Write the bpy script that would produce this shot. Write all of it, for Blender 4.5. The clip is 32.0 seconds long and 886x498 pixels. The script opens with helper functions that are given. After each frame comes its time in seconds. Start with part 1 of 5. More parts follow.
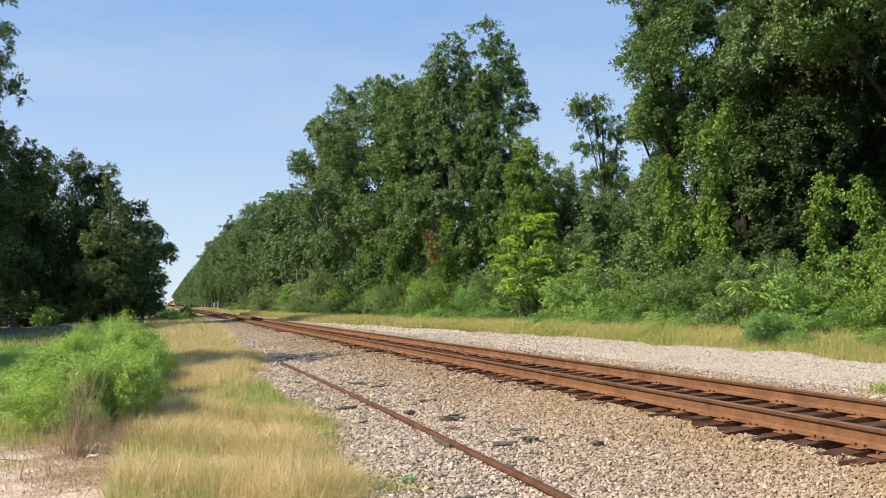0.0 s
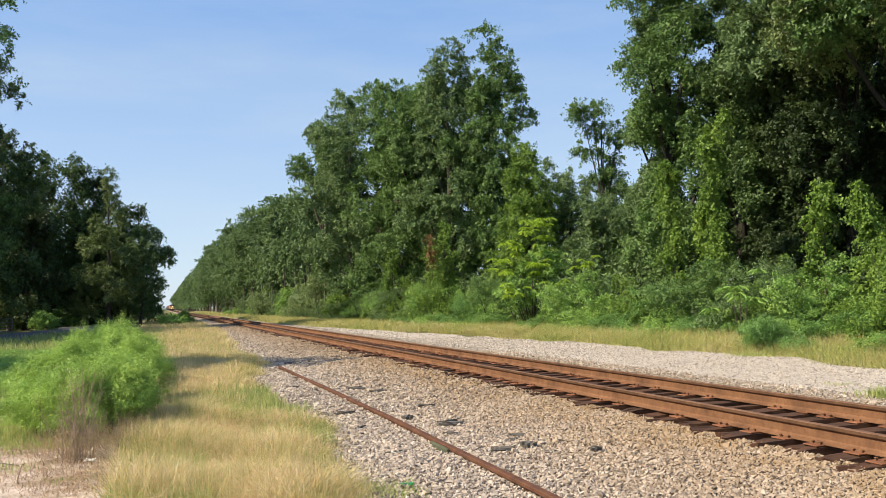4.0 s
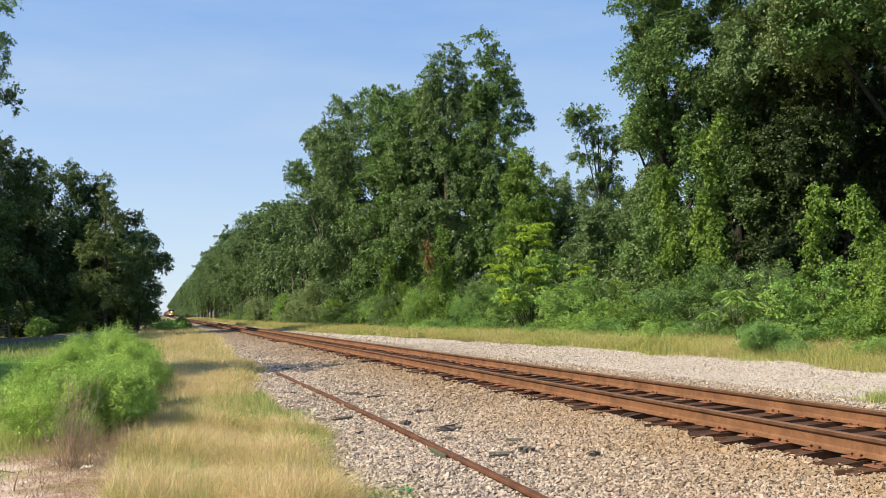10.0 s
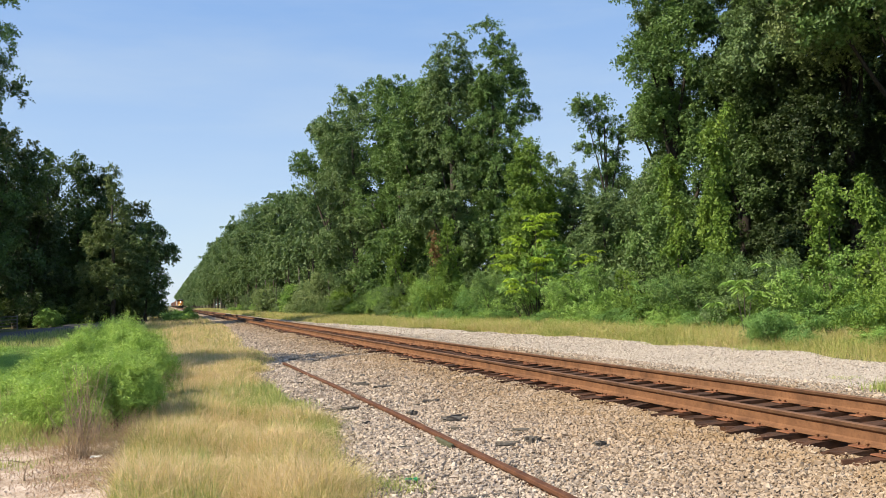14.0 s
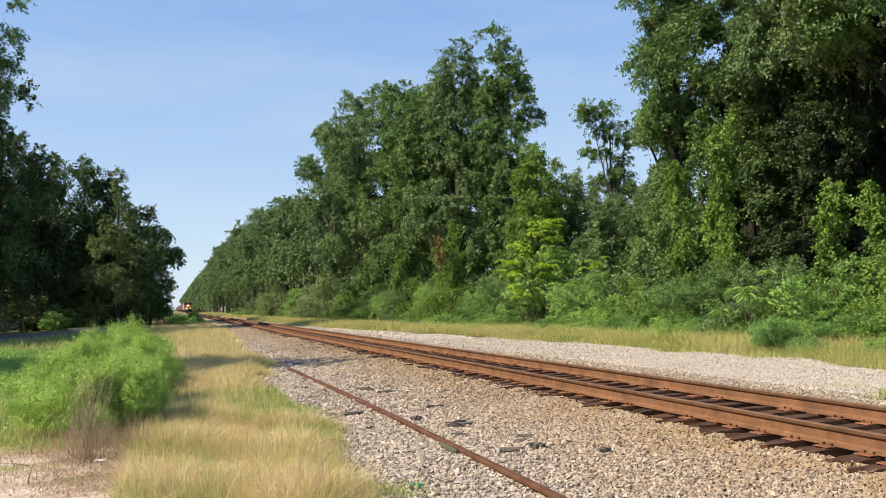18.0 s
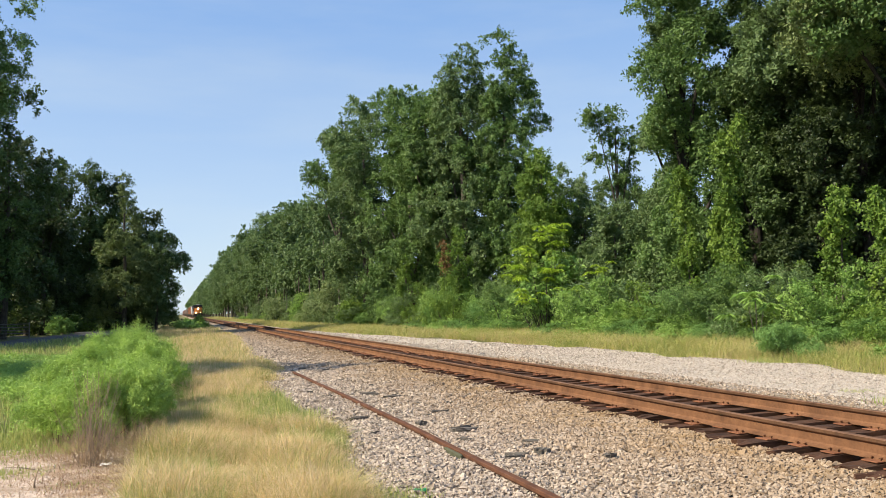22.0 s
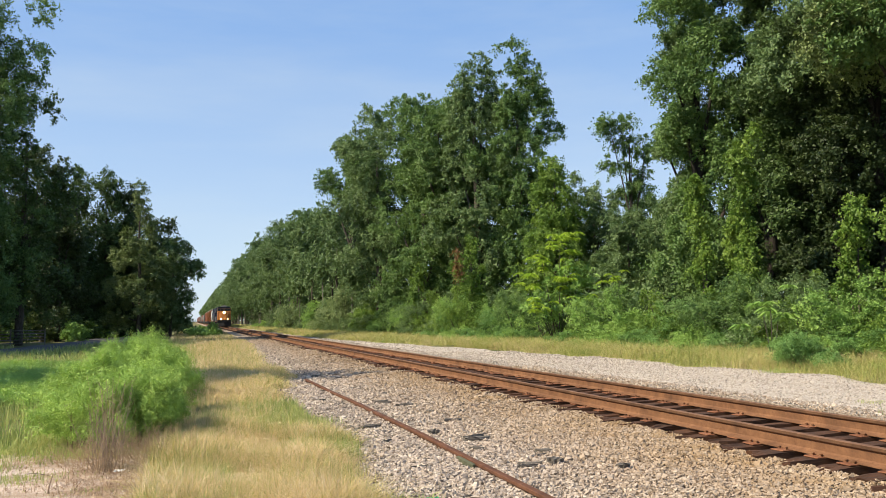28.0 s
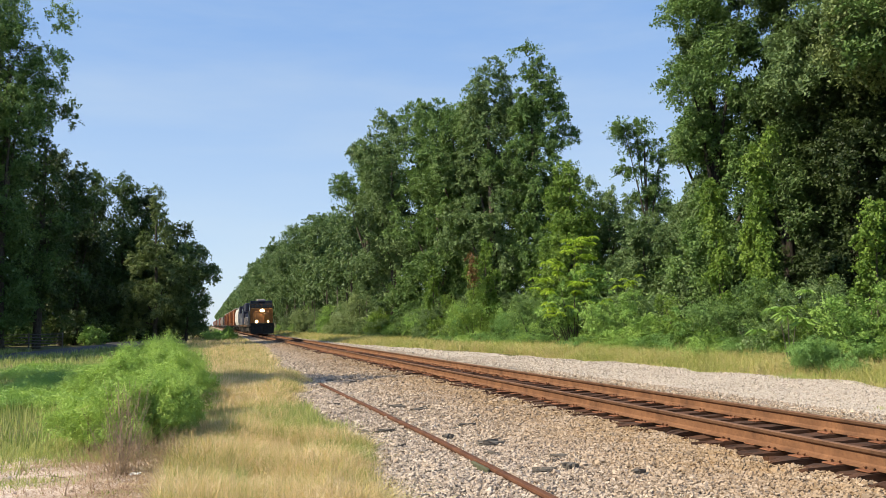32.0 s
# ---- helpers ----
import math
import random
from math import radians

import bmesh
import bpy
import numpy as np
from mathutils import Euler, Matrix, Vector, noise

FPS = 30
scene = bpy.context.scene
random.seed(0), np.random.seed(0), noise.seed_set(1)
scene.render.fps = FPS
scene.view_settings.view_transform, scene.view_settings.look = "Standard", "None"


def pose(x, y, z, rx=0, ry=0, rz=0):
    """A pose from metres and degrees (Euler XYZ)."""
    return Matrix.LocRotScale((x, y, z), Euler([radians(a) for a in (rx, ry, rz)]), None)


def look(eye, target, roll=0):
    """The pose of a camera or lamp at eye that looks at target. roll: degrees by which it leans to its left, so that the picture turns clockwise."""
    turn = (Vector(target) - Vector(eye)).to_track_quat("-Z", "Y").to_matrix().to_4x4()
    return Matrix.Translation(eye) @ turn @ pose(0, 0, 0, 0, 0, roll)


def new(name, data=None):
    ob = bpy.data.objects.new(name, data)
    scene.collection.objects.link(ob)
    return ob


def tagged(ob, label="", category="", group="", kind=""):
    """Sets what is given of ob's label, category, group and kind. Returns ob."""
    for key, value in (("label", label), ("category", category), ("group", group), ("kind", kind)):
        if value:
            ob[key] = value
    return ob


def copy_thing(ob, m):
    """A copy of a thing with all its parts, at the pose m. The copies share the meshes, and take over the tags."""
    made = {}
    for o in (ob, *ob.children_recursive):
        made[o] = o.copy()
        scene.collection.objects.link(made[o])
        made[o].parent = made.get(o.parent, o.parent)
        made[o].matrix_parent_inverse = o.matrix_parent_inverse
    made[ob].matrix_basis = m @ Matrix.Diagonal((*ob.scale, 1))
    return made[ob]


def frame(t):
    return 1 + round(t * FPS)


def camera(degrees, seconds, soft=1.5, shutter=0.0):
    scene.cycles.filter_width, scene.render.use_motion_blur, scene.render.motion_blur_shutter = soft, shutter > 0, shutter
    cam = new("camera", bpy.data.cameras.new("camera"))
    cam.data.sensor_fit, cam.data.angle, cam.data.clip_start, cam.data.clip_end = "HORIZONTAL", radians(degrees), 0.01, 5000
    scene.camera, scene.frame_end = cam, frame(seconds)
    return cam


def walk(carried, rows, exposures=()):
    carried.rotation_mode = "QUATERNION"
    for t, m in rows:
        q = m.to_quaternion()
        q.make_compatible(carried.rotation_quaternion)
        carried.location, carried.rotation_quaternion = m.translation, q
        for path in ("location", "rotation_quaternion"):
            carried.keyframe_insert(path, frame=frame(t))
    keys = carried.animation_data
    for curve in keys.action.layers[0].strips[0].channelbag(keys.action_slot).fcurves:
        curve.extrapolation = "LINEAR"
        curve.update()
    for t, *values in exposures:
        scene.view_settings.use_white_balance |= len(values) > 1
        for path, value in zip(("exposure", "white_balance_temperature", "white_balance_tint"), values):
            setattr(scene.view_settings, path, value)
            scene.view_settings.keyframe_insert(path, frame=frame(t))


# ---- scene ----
EYE = (0.0, 0.0, 1.90)
EXPOSURE = 0.72
NOSE_AT_END, SPEED = 109.5, 19.5   # metres from the eye at the end, metres a second
PATH = (
    (0, 93.44, 1.47, -18.85), (0.5, 93.37, 1.35, -18.96), (1, 93.14, 1.33, -19.02), (1.5, 93.10, 1.38, -18.90),
    (2, 93.32, 1.38, -19.01), (2.5, 93.60, 1.60, -19.29), (3, 93.77, 1.57, -19.10), (3.5, 93.76, 1.40, -18.90),
    (5.5, 93.77, 1.08, -19.67), (6, 93.96, 1.16, -19.95), (6.5, 93.93, 1.23, -20.08), (7, 93.88, 1.31, -20.13),
    (7.5, 93.91, 1.55, -20.17), (8, 93.97, 1.68, -20.10), (8.5, 94.04, 1.73, -19.80), (9, 94.10, 1.69, -19.50),
    (9.5, 94.16, 1.58, -19.28), (10, 94.12, 1.52, -19.13), (10.5, 94.05, 1.53, -19.07), (11, 93.82, 1.54, -19.07),
    (11.5, 93.61, 1.46, -19.02), (12, 93.49, 1.36, -18.99), (12.5, 93.50, 1.39, -18.92), (13, 93.56, 1.49, -18.79),
    (13.5, 93.56, 1.52, -18.72), (14, 93.45, 1.64, -18.70), (14.5, 93.31, 1.79, -18.71), (16.5, 93.50, 1.71, -18.33),
    (17, 93.57, 1.57, -18.33), (17.5, 93.71, 1.38, -18.36), (18, 93.83, 1.36, -18.37), (18.5, 93.91, 1.32, -18.40),
    (19, 93.97, 1.33, -18.41), (19.5, 93.96, 1.29, -18.40), (20, 93.98, 1.33, -18.29), (20.5, 93.94, 1.37, -18.17),
    (21, 93.98, 1.14, -18.03), (21.5, 94.10, 1.17, -17.95), (22, 94.17, 1.28, -18.00), (22.5, 94.19, 1.25, -18.04),
    (23, 94.15, 1.24, -18.06), (23.5, 94.03, 1.16, -17.98), (24, 94.01, 1.09, -17.76), (24.5, 94.19, 1.06, -17.63),
    (25, 94.27, 1.12, -17.53), (25.5, 94.39, 1.02, -17.38), (27.5, 94.84, 0.98, -17.14), (28, 94.77, 1.02, -17.10),
    (28.5, 94.62, 1.01, -17.05), (29, 94.53, 1.06, -17.04), (29.5, 94.43, 1.07, -17.04), (30, 94.43, 1.08, -16.99),
    (30.5, 94.50, 1.16, -16.90), (31, 94.59, 1.03, -16.70), (31.5, 94.83, 0.88, -16.37), (32, 95.10, 0.91, -16.08),
)
cam = camera(57.1, 32.0, soft=0.8, shutter=0.0)
walk(cam, [(t, pose(*EYE, rx, ry, rz)) for t, rx, ry, rz in PATH], exposures=[(0.0, EXPOSURE, 6940, 8), (32.0, EXPOSURE, 6940, 8)])

# ---- world and sun ----
SUN_EL, SUN_AZ = 43.0, -93.0   # azimuth from +y (along the track), towards +x positive
world = bpy.data.worlds.new("sky")
scene.world = world
world.use_nodes = True
wn, wl = world.node_tree.nodes, world.node_tree.links
sky = wn.new("ShaderNodeTexSky")
sky.sky_type, sky.sun_disc = "NISHITA", False
sky.sun_elevation, sky.sun_rotation = radians(SUN_EL), radians(SUN_AZ)
sky.air_density, sky.dust_density, sky.ozone_density = 1.0, 0.3, 2.0
# summer haze: the blue pales towards the horizon, with a few thin veils of cloud
way = wn.new("ShaderNodeTexCoord")
split = wn.new("ShaderNodeSeparateXYZ")
wl.new(way.outputs["Generated"], split.inputs[0])
haze = wn.new("ShaderNodeValToRGB")
for e, (p, col) in zip((haze.color_ramp.elements[0], haze.color_ramp.elements.new(0.35), haze.color_ramp.elements[-1]), ((0.0, (0.64, 0.82, 1.08)), (0.35, (0.29, 0.52, 1.0)), (1.0, (0.14, 0.33, 0.76)))):
    e.position, e.color = p, (*col, 1)
wl.new(split.outputs[2], haze.inputs[0])
stretch = wn.new("ShaderNodeMapping")
stretch.inputs["Scale"].default_value = (1.2, 2.6, 7.0)
stretch.inputs["Rotation"].default_value = (0.0, 0.35, 0.3)
wl.new(way.outputs["Generated"], stretch.inputs[0])
veil = wn.new("ShaderNodeTexNoise")
veil.inputs["Scale"].default_value, veil.inputs["Detail"].default_value, veil.inputs["Roughness"].default_value = 1.6, 6.0, 0.55
wl.new(stretch.outputs[0], veil.inputs["Vector"])
thick = wn.new("ShaderNodeMapRange")
thick.inputs[1].default_value, thick.inputs[2].default_value, thick.inputs[3].default_value, thick.inputs[4].default_value = 0.42, 0.75, 0.0, 0.48
wl.new(veil.outputs["Fac"], thick.inputs[0])
clouded = wn.new("ShaderNodeMix")
clouded.data_type = "RGBA"
clouded.inputs[7].default_value = (0.66, 0.80, 1.0, 1)
wl.new(thick.outputs[0], clouded.inputs[0]), wl.new(haze.outputs[0], clouded.inputs[6])
scaled = wn.new("ShaderNodeVectorMath")
scaled.operation = "SCALE"
scaled.inputs["Scale"].default_value = 4.9
wl.new(clouded.outputs[2], scaled.inputs[0])
both = wn.new("ShaderNodeMix")
both.data_type = "RGBA"
both.inputs[0].default_value = 0.8
wl.new(sky.outputs[0], both.inputs[6]), wl.new(scaled.outputs[0], both.inputs[7])
wl.new(both.outputs[2], wn["Background"].inputs[0])
wn["Background"].inputs[1].default_value = 0.115
sun_data = bpy.data.lights.new("sun", "SUN")
sun_data.energy, sun_data.angle, sun_data.color = 4.6, radians(0.53), (1.0, 0.90, 0.74)
sun = new("sun", sun_data)
sun.matrix_basis = look((60 * math.sin(radians(SUN_AZ)), 60 * math.cos(radians(SUN_AZ)), 60 * math.tan(radians(SUN_EL))), (0, 0, 0))

# ---- materials ----


class Nodes:
    """A small builder for node materials."""

    def __init__(self, name):
        self.mat = bpy.data.materials.new(name)
        self.mat.use_nodes = True
        self.tree = self.mat.node_tree
        self.out = self.tree.nodes["Material Output"]
        self.bsdf = self.tree.nodes["Principled BSDF"]

    def node(self, kind, **values):
        n = self.tree.nodes.new(kind)
        for k, v in values.items():
            n.inputs[k.replace("_", " ")].default_value = v
        return n

    def link(self, a, b):
        self.tree.links.new(a, b)

    def place(self):
        if not hasattr(self, "geo"):
            self.geo = self.node("ShaderNodeNewGeometry")
        return self.geo.outputs["Position"]

    def local(self):
        return self.node("ShaderNodeTexCoord").outputs["Object"]

    def noise(self, scale, detail=4.0, where=None, rough=0.6):
        n = self.node("ShaderNodeTexNoise", Scale=scale, Detail=detail, Roughness=rough)
        self.link(where or self.place(), n.inputs["Vector"])
        return n.outputs["Fac"]

    def cells(self, scale, where=None, feature="F1"):
        n = self.node("ShaderNodeTexVoronoi", Scale=scale)
        n.feature = feature
        self.link(where or self.place(), n.inputs["Vector"])
        return n

    def ramp(self, fac, stops):
        n = self.node("ShaderNodeValToRGB")
        el = n.color_ramp.elements
        while len(el) < len(stops):
            el.new(0.5)
        for e, (p, c) in zip(el, stops):
            e.position, e.color = p, (*c, 1) if len(c) == 3 else c
        self.link(fac, n.inputs[0])
        return n.outputs[0]

    def mix(self, fac, a, b, mode="MIX"):
        n = self.tree.nodes.new("ShaderNodeMix")
        n.data_type, n.blend_type = "RGBA", mode
        for sock, v in ((n.inputs[0], fac), (n.inputs[6], a), (n.inputs[7], b)):
            if isinstance(v, (int, float)):
                sock.default_value = v
            elif isinstance(v, tuple):
                sock.default_value = (*v, 1)
            else:
                self.link(v, sock)
        return n.outputs[2]

    def maths(self, op, a, b=0.5):
        n = self.tree.nodes.new("ShaderNodeMath")
        n.operation = op
        for sock, v in ((n.inputs[0], a), (n.inputs[1], b)):
            if isinstance(v, (int, float)):
                sock.default_value = v
            else:
                self.link(v, sock)
        return n.outputs[0]

    def island(self):
        self.place()
        return self.geo.outputs["Random Per Island"]

    def each(self):
        return self.node("ShaderNodeObjectInfo").outputs["Random"]

    def span(self, fac, a, b, lo=0.0, hi=1.0):
        n = self.node("ShaderNodeMapRange")
        n.inputs[1].default_value, n.inputs[2].default_value = a, b
        n.inputs[3].default_value, n.inputs[4].default_value = lo, hi
        self.link(fac, n.inputs[0])
        return n.outputs[0]

    def axis(self, which):
        n = self.node("ShaderNodeSeparateXYZ")
        self.link(self.place(), n.inputs[0])
        return n.outputs[which]

    def done(self, color, rough=0.8, metal=0.0, bump=None, strength=0.4, dist=0.02, spec=0.3):
        b = self.bsdf
        for sock, v in ((b.inputs["Base Color"], color), (b.inputs["Roughness"], rough), (b.inputs["Metallic"], metal)):
            if isinstance(v, (int, float)):
                sock.default_value = v
            elif isinstance(v, tuple):
                sock.default_value = (*v, 1)
            else:
                self.link(v, sock)
        b.inputs["Specular IOR Level"].default_value = spec
        if bump is not None:
            n = self.node("ShaderNodeBump", Strength=strength, Distance=dist)
            self.link(bump, n.inputs["Height"])
            self.link(n.outputs[0], b.inputs["Normal"])
        return self.mat


def leaf_material(name, dark, mid, light, through_light=0.35, patch=0.5, rough=0.55, spec=0.30):
    """Leaves: each its own shade, with patches some metres wide, thin enough to let light through."""
    n = Nodes(name)
    a = n.ramp(n.island(), [(0.0, dark), (0.55, mid), (1.0, light)])
    b = n.ramp(n.noise(patch, 3.0), [(0.32, dark), (0.5, mid), (0.68, light)])
    col = n.mix(0.5, a, b)
    n.done(col, rough, spec=spec)
    tl = n.node("ShaderNodeBsdfTranslucent")
    n.link(n.mix(0.40, col, (0.20, 0.32, 0.06), "MIX"), tl.inputs[0])
    mx = n.node("ShaderNodeMixShader", Fac=through_light)
    n.link(n.bsdf.outputs[0], mx.inputs[1])
    n.link(tl.outputs[0], mx.inputs[2])
    n.link(mx.outputs[0], n.out.inputs[0])
    return n.mat


def blade_material(name, stops, patch=0.6, through_light=0.3):
    """Grass blades, ranging over the given colours blade by blade and patch by patch."""
    n = Nodes(name)
    fac = n.maths("ADD", n.maths("MULTIPLY", n.island(), 0.45), n.maths("MULTIPLY", n.noise(patch, 3.0), 0.75))
    col = n.ramp(n.maths("SUBTRACT", fac, 0.1), stops)
    n.done(col, 0.65, spec=0.2)
    tl = n.node("ShaderNodeBsdfTranslucent")
    n.link(col, tl.inputs[0])
    mx = n.node("ShaderNodeMixShader", Fac=through_light)
    n.link(n.bsdf.outputs[0], mx.inputs[1])
    n.link(tl.outputs[0], mx.inputs[2])
    n.link(mx.outputs[0], n.out.inputs[0])
    return n.mat


def soil_material():
    n = Nodes("earth")
    col = n.ramp(n.noise(0.7, 6.0), [(0.3, (0.10, 0.10, 0.035)), (0.5, (0.17, 0.15, 0.06)), (0.7, (0.24, 0.19, 0.09))])
    col = n.mix(n.span(n.noise(9.0, 5.0), 0.45, 0.6), col, (0.09, 0.11, 0.03))
    return n.done(col, 0.95, bump=n.noise(14.0, 5.0), strength=0.8, dist=0.05)


def gravel_material(name, lo, mid, hi, stone=26.0, rust=False, dirt=None):
    n = Nodes(name)
    v = n.cells(stone)
    tone = n.node("ShaderNodeSeparateColor")
    n.link(v.outputs["Color"], tone.inputs[0])
    col = n.ramp(tone.outputs[0], [(0.0, lo), (0.5, mid), (1.0, hi)])
    col = n.mix(n.span(n.noise(0.9, 4.0), 0.35, 0.7, 0.0, 0.45), col, tuple(0.75 * c for c in mid))
    if rust:
        near = n.span(n.maths("ABSOLUTE", n.maths("SUBTRACT", n.axis(0), 6.97)), 1.2, 3.0, 0.9, 0.0)
        near = n.maths("MULTIPLY", near, n.span(n.noise(1.6, 4.0), 0.3, 0.6, 0.4, 1.0))
        col = n.mix(near, col, n.mix(0.74, col, (0.27, 0.168, 0.074)))
    if dirt:
        m = n.node("ShaderNodeMapping")
        m.inputs["Scale"].default_value = (0.5, 1.6, 1.0)
        n.link(n.place(), m.inputs[0])
        col = n.mix(n.span(n.noise(1.5, 5.0, m.outputs[0]), 0.46, 0.62, 0.0, 0.7), col, dirt)
    h = n.maths("MULTIPLY", v.outputs["Distance"], -1.0)
    return n.done(col, 0.92, bump=h, strength=0.55, dist=0.03)


def stone_material(name, stops, rust=False):
    n = Nodes(name)
    col = n.ramp(n.island(), stops)
    col = n.mix(n.span(n.noise(30.0, 4.0), 0.4, 0.7, 0.0, 0.4), col, stops[0][1])
    col = n.mix(n.span(n.noise(17.0, 2.0), 0.48, 0.64, 0.0, 0.45), col, n.mix(0.6, col, (0.33, 0.31, 0.29)))
    dust = n.span(n.noise(0.8, 4.0), 0.42, 0.66, 0.0, 0.5)
    col = n.mix(dust, col, n.mix(0.5, col, (0.36, 0.30, 0.27)))
    if rust:
        near = n.span(n.maths("ABSOLUTE", n.maths("SUBTRACT", n.axis(0), 6.97)), 1.5, 3.9, 1.0, 0.0)
        near = n.maths("MULTIPLY", near, n.span(n.noise(1.6, 4.0), 0.3, 0.6, 0.45, 1.0))
        col = n.mix(near, col, n.mix(0.74, col, (0.27, 0.168, 0.074)))
    return n.done(col, 0.9, bump=n.noise(60.0, 4.0), strength=0.3, dist=0.01)


def rust_material(name, a, b, c):
    n = Nodes(name)
    col = n.ramp(n.noise(3.0, 7.0, rough=0.7), [(0.3, a), (0.5, b), (0.72, c)])
    col = n.mix(n.span(n.noise(40.0, 5.0), 0.5, 0.72, 0.0, 0.6), col, a)
    return n.done(col, 0.85, 0.0, bump=n.noise(120.0, 4.0), strength=0.3, dist=0.004, spec=0.25)


def wood_material(name, a, b, c, rust=None):
    n = Nodes(name)
    m = n.node("ShaderNodeMapping")
    m.inputs["Scale"].default_value = (2.0, 22.0, 22.0)
    n.link(n.local(), m.inputs[0])
    g = n.noise(1.8, 6.0, m.outputs[0], 0.7)
    col = n.ramp(g, [(0.3, a), (0.5, b), (0.72, c)])
    col = n.mix(n.maths("MULTIPLY", n.each(), 0.6), col, n.mix(0.5, col, c))
    if rust:
        col = n.mix(n.span(n.noise(2.4, 5.0), 0.42, 0.62, 0.0, 0.6), col, rust)
    return n.done(col, 0.85, bump=g, strength=0.8, dist=0.012)


def bark_material(name, a, b):
    n = Nodes(name)
    m = n.node("ShaderNodeMapping")
    m.inputs["Scale"].default_value = (6.0, 6.0, 1.2)
    n.link(n.place(), m.inputs[0])
    g = n.noise(2.2, 6.0, m.outputs[0], 0.7)
    return n.done(n.ramp(g, [(0.35, a), (0.65, b)]), 0.95, bump=g, strength=0.9, dist=0.04)


def paint_material(name, color, dirt=(0.09, 0.07, 0.05), amount=0.45, rough=0.45):
    n = Nodes(name)
    f = n.span(n.noise(1.3, 6.0, n.local()), 0.45, 0.75, 0.0, amount)
    col = n.mix(f, color, dirt)
    col = n.mix(n.span(n.noise(14.0, 4.0, n.local()), 0.5, 0.8, 0.0, 0.3), col, dirt)
    return n.done(col, rough, bump=n.noise(20.0, 3.0, n.local()), strength=0.08, dist=0.01)


def glow_material(name, color, power):
    n = Nodes(name)
    n.done((0.8, 0.8, 0.75), 0.2)
    n.bsdf.inputs["Emission Color"].default_value = (*color, 1)
    n.bsdf.inputs["Emission Strength"].default_value = power
    return n.mat


def plain_material(name, color, rough=0.6, metal=0.0, vary=0.25, scale=8.0):
    n = Nodes(name)
    col = n.mix(n.span(n.noise(scale, 5.0, n.local()), 0.35, 0.7), color, tuple(c * (1 - vary) for c in color))
    return n.done(col, rough, metal, bump=n.noise(scale * 5, 3.0, n.local()), strength=0.15, dist=0.01)


M_LEAF = leaf_material("leaf_green", (0.038, 0.086, 0.024), (0.110, 0.196, 0.054), (0.225, 0.335, 0.104), 0.27)
M_LEAF_OLIVE = leaf_material("leaf_olive", (0.048, 0.093, 0.034), (0.130, 0.204, 0.076), (0.250, 0.338, 0.142), 0.25)
# leaves with shade put into the colour, for the left row and hollows
M_LEAF_SHADED = leaf_material("leaf_shaded", (0.014, 0.028, 0.010), (0.034, 0.058, 0.018), (0.074, 0.105, 0.032), 0.18)
M_LEAF_HALFSHADE = leaf_material("leaf_half_shaded", (0.022, 0.048, 0.014), (0.058, 0.105, 0.028), (0.120, 0.180, 0.052), 0.18)
M_LEAF_CONE = leaf_material("leaf_yellow_olive", (0.065, 0.098, 0.034), (0.150, 0.200, 0.068), (0.265, 0.325, 0.120), 0.2)
M_LEAF_FAR = leaf_material("leaf_far", (0.048, 0.092, 0.037), (0.112, 0.182, 0.068), (0.210, 0.292, 0.116), 0.26)
M_VINE = leaf_material("vine_leaf", (0.055, 0.115, 0.016), (0.130, 0.225, 0.034), (0.250, 0.360, 0.062), 0.25)
M_LIME = leaf_material("lime_leaf", (0.210, 0.340, 0.030), (0.390, 0.550, 0.055), (0.560, 0.700, 0.100), 0.34)
M_SCRUB = leaf_material("scrub_leaf", (0.110, 0.225, 0.048), (0.240, 0.400, 0.092), (0.410, 0.575, 0.155), 0.26, patch=0.35)
M_LEAF_PALE = leaf_material("leaf_pale_olive", (0.105, 0.155, 0.062), (0.215, 0.285, 0.115), (0.350, 0.430, 0.195), 0.24)
M_WEED = leaf_material("weed_leaf", (0.155, 0.275, 0.052), (0.330, 0.490, 0.098), (0.510, 0.670, 0.160), 0.27, patch=2.2)
M_BLUEWEED = leaf_material("blue_weed_leaf", (0.095, 0.200, 0.055), (0.175, 0.320, 0.090), (0.280, 0.450, 0.140), 0.36, patch=1.0)
M_DRYLEAF = leaf_material("dry_leaf", (0.10, 0.045, 0.020), (0.17, 0.080, 0.035), (0.26, 0.14, 0.065), 0.25)
M_GRASS_R = blade_material("belt_grass", [(0.20, (0.22, 0.29, 0.07)), (0.40, (0.39, 0.41, 0.12)), (0.60, (0.56, 0.49, 0.21)), (0.85, (0.62, 0.46, 0.28))], 0.28, 0.35)
M_GRASS_L = blade_material("verge_grass", [(0.20, (0.24, 0.30, 0.070)), (0.37, (0.46, 0.42, 0.15)), (0.50, (0.66, 0.51, 0.26)), (0.82, (0.82, 0.67, 0.44))], 0.75, 0.35)
M_GRASS_G = blade_material("green_grass", [(0.2, (0.20, 0.28, 0.07)), (0.45, (0.34, 0.40, 0.13)), (0.75, (0.54, 0.51, 0.21))], 0.5, 0.3)
M_SOIL = soil_material()
M_BALLAST = gravel_material("ballast", (0.10, 0.08, 0.062), (0.33, 0.265, 0.205), (0.54, 0.45, 0.36), 48.0, True)
M_LOT = gravel_material("lot_gravel", (0.27, 0.225, 0.185), (0.50, 0.430, 0.360), (0.66, 0.585, 0.50), 60.0)
M_PATCH = gravel_material("patch_gravel", (0.44, 0.32, 0.25), (0.66, 0.53, 0.44), (0.78, 0.67, 0.57), 60.0, dirt=(0.30, 0.20, 0.115))
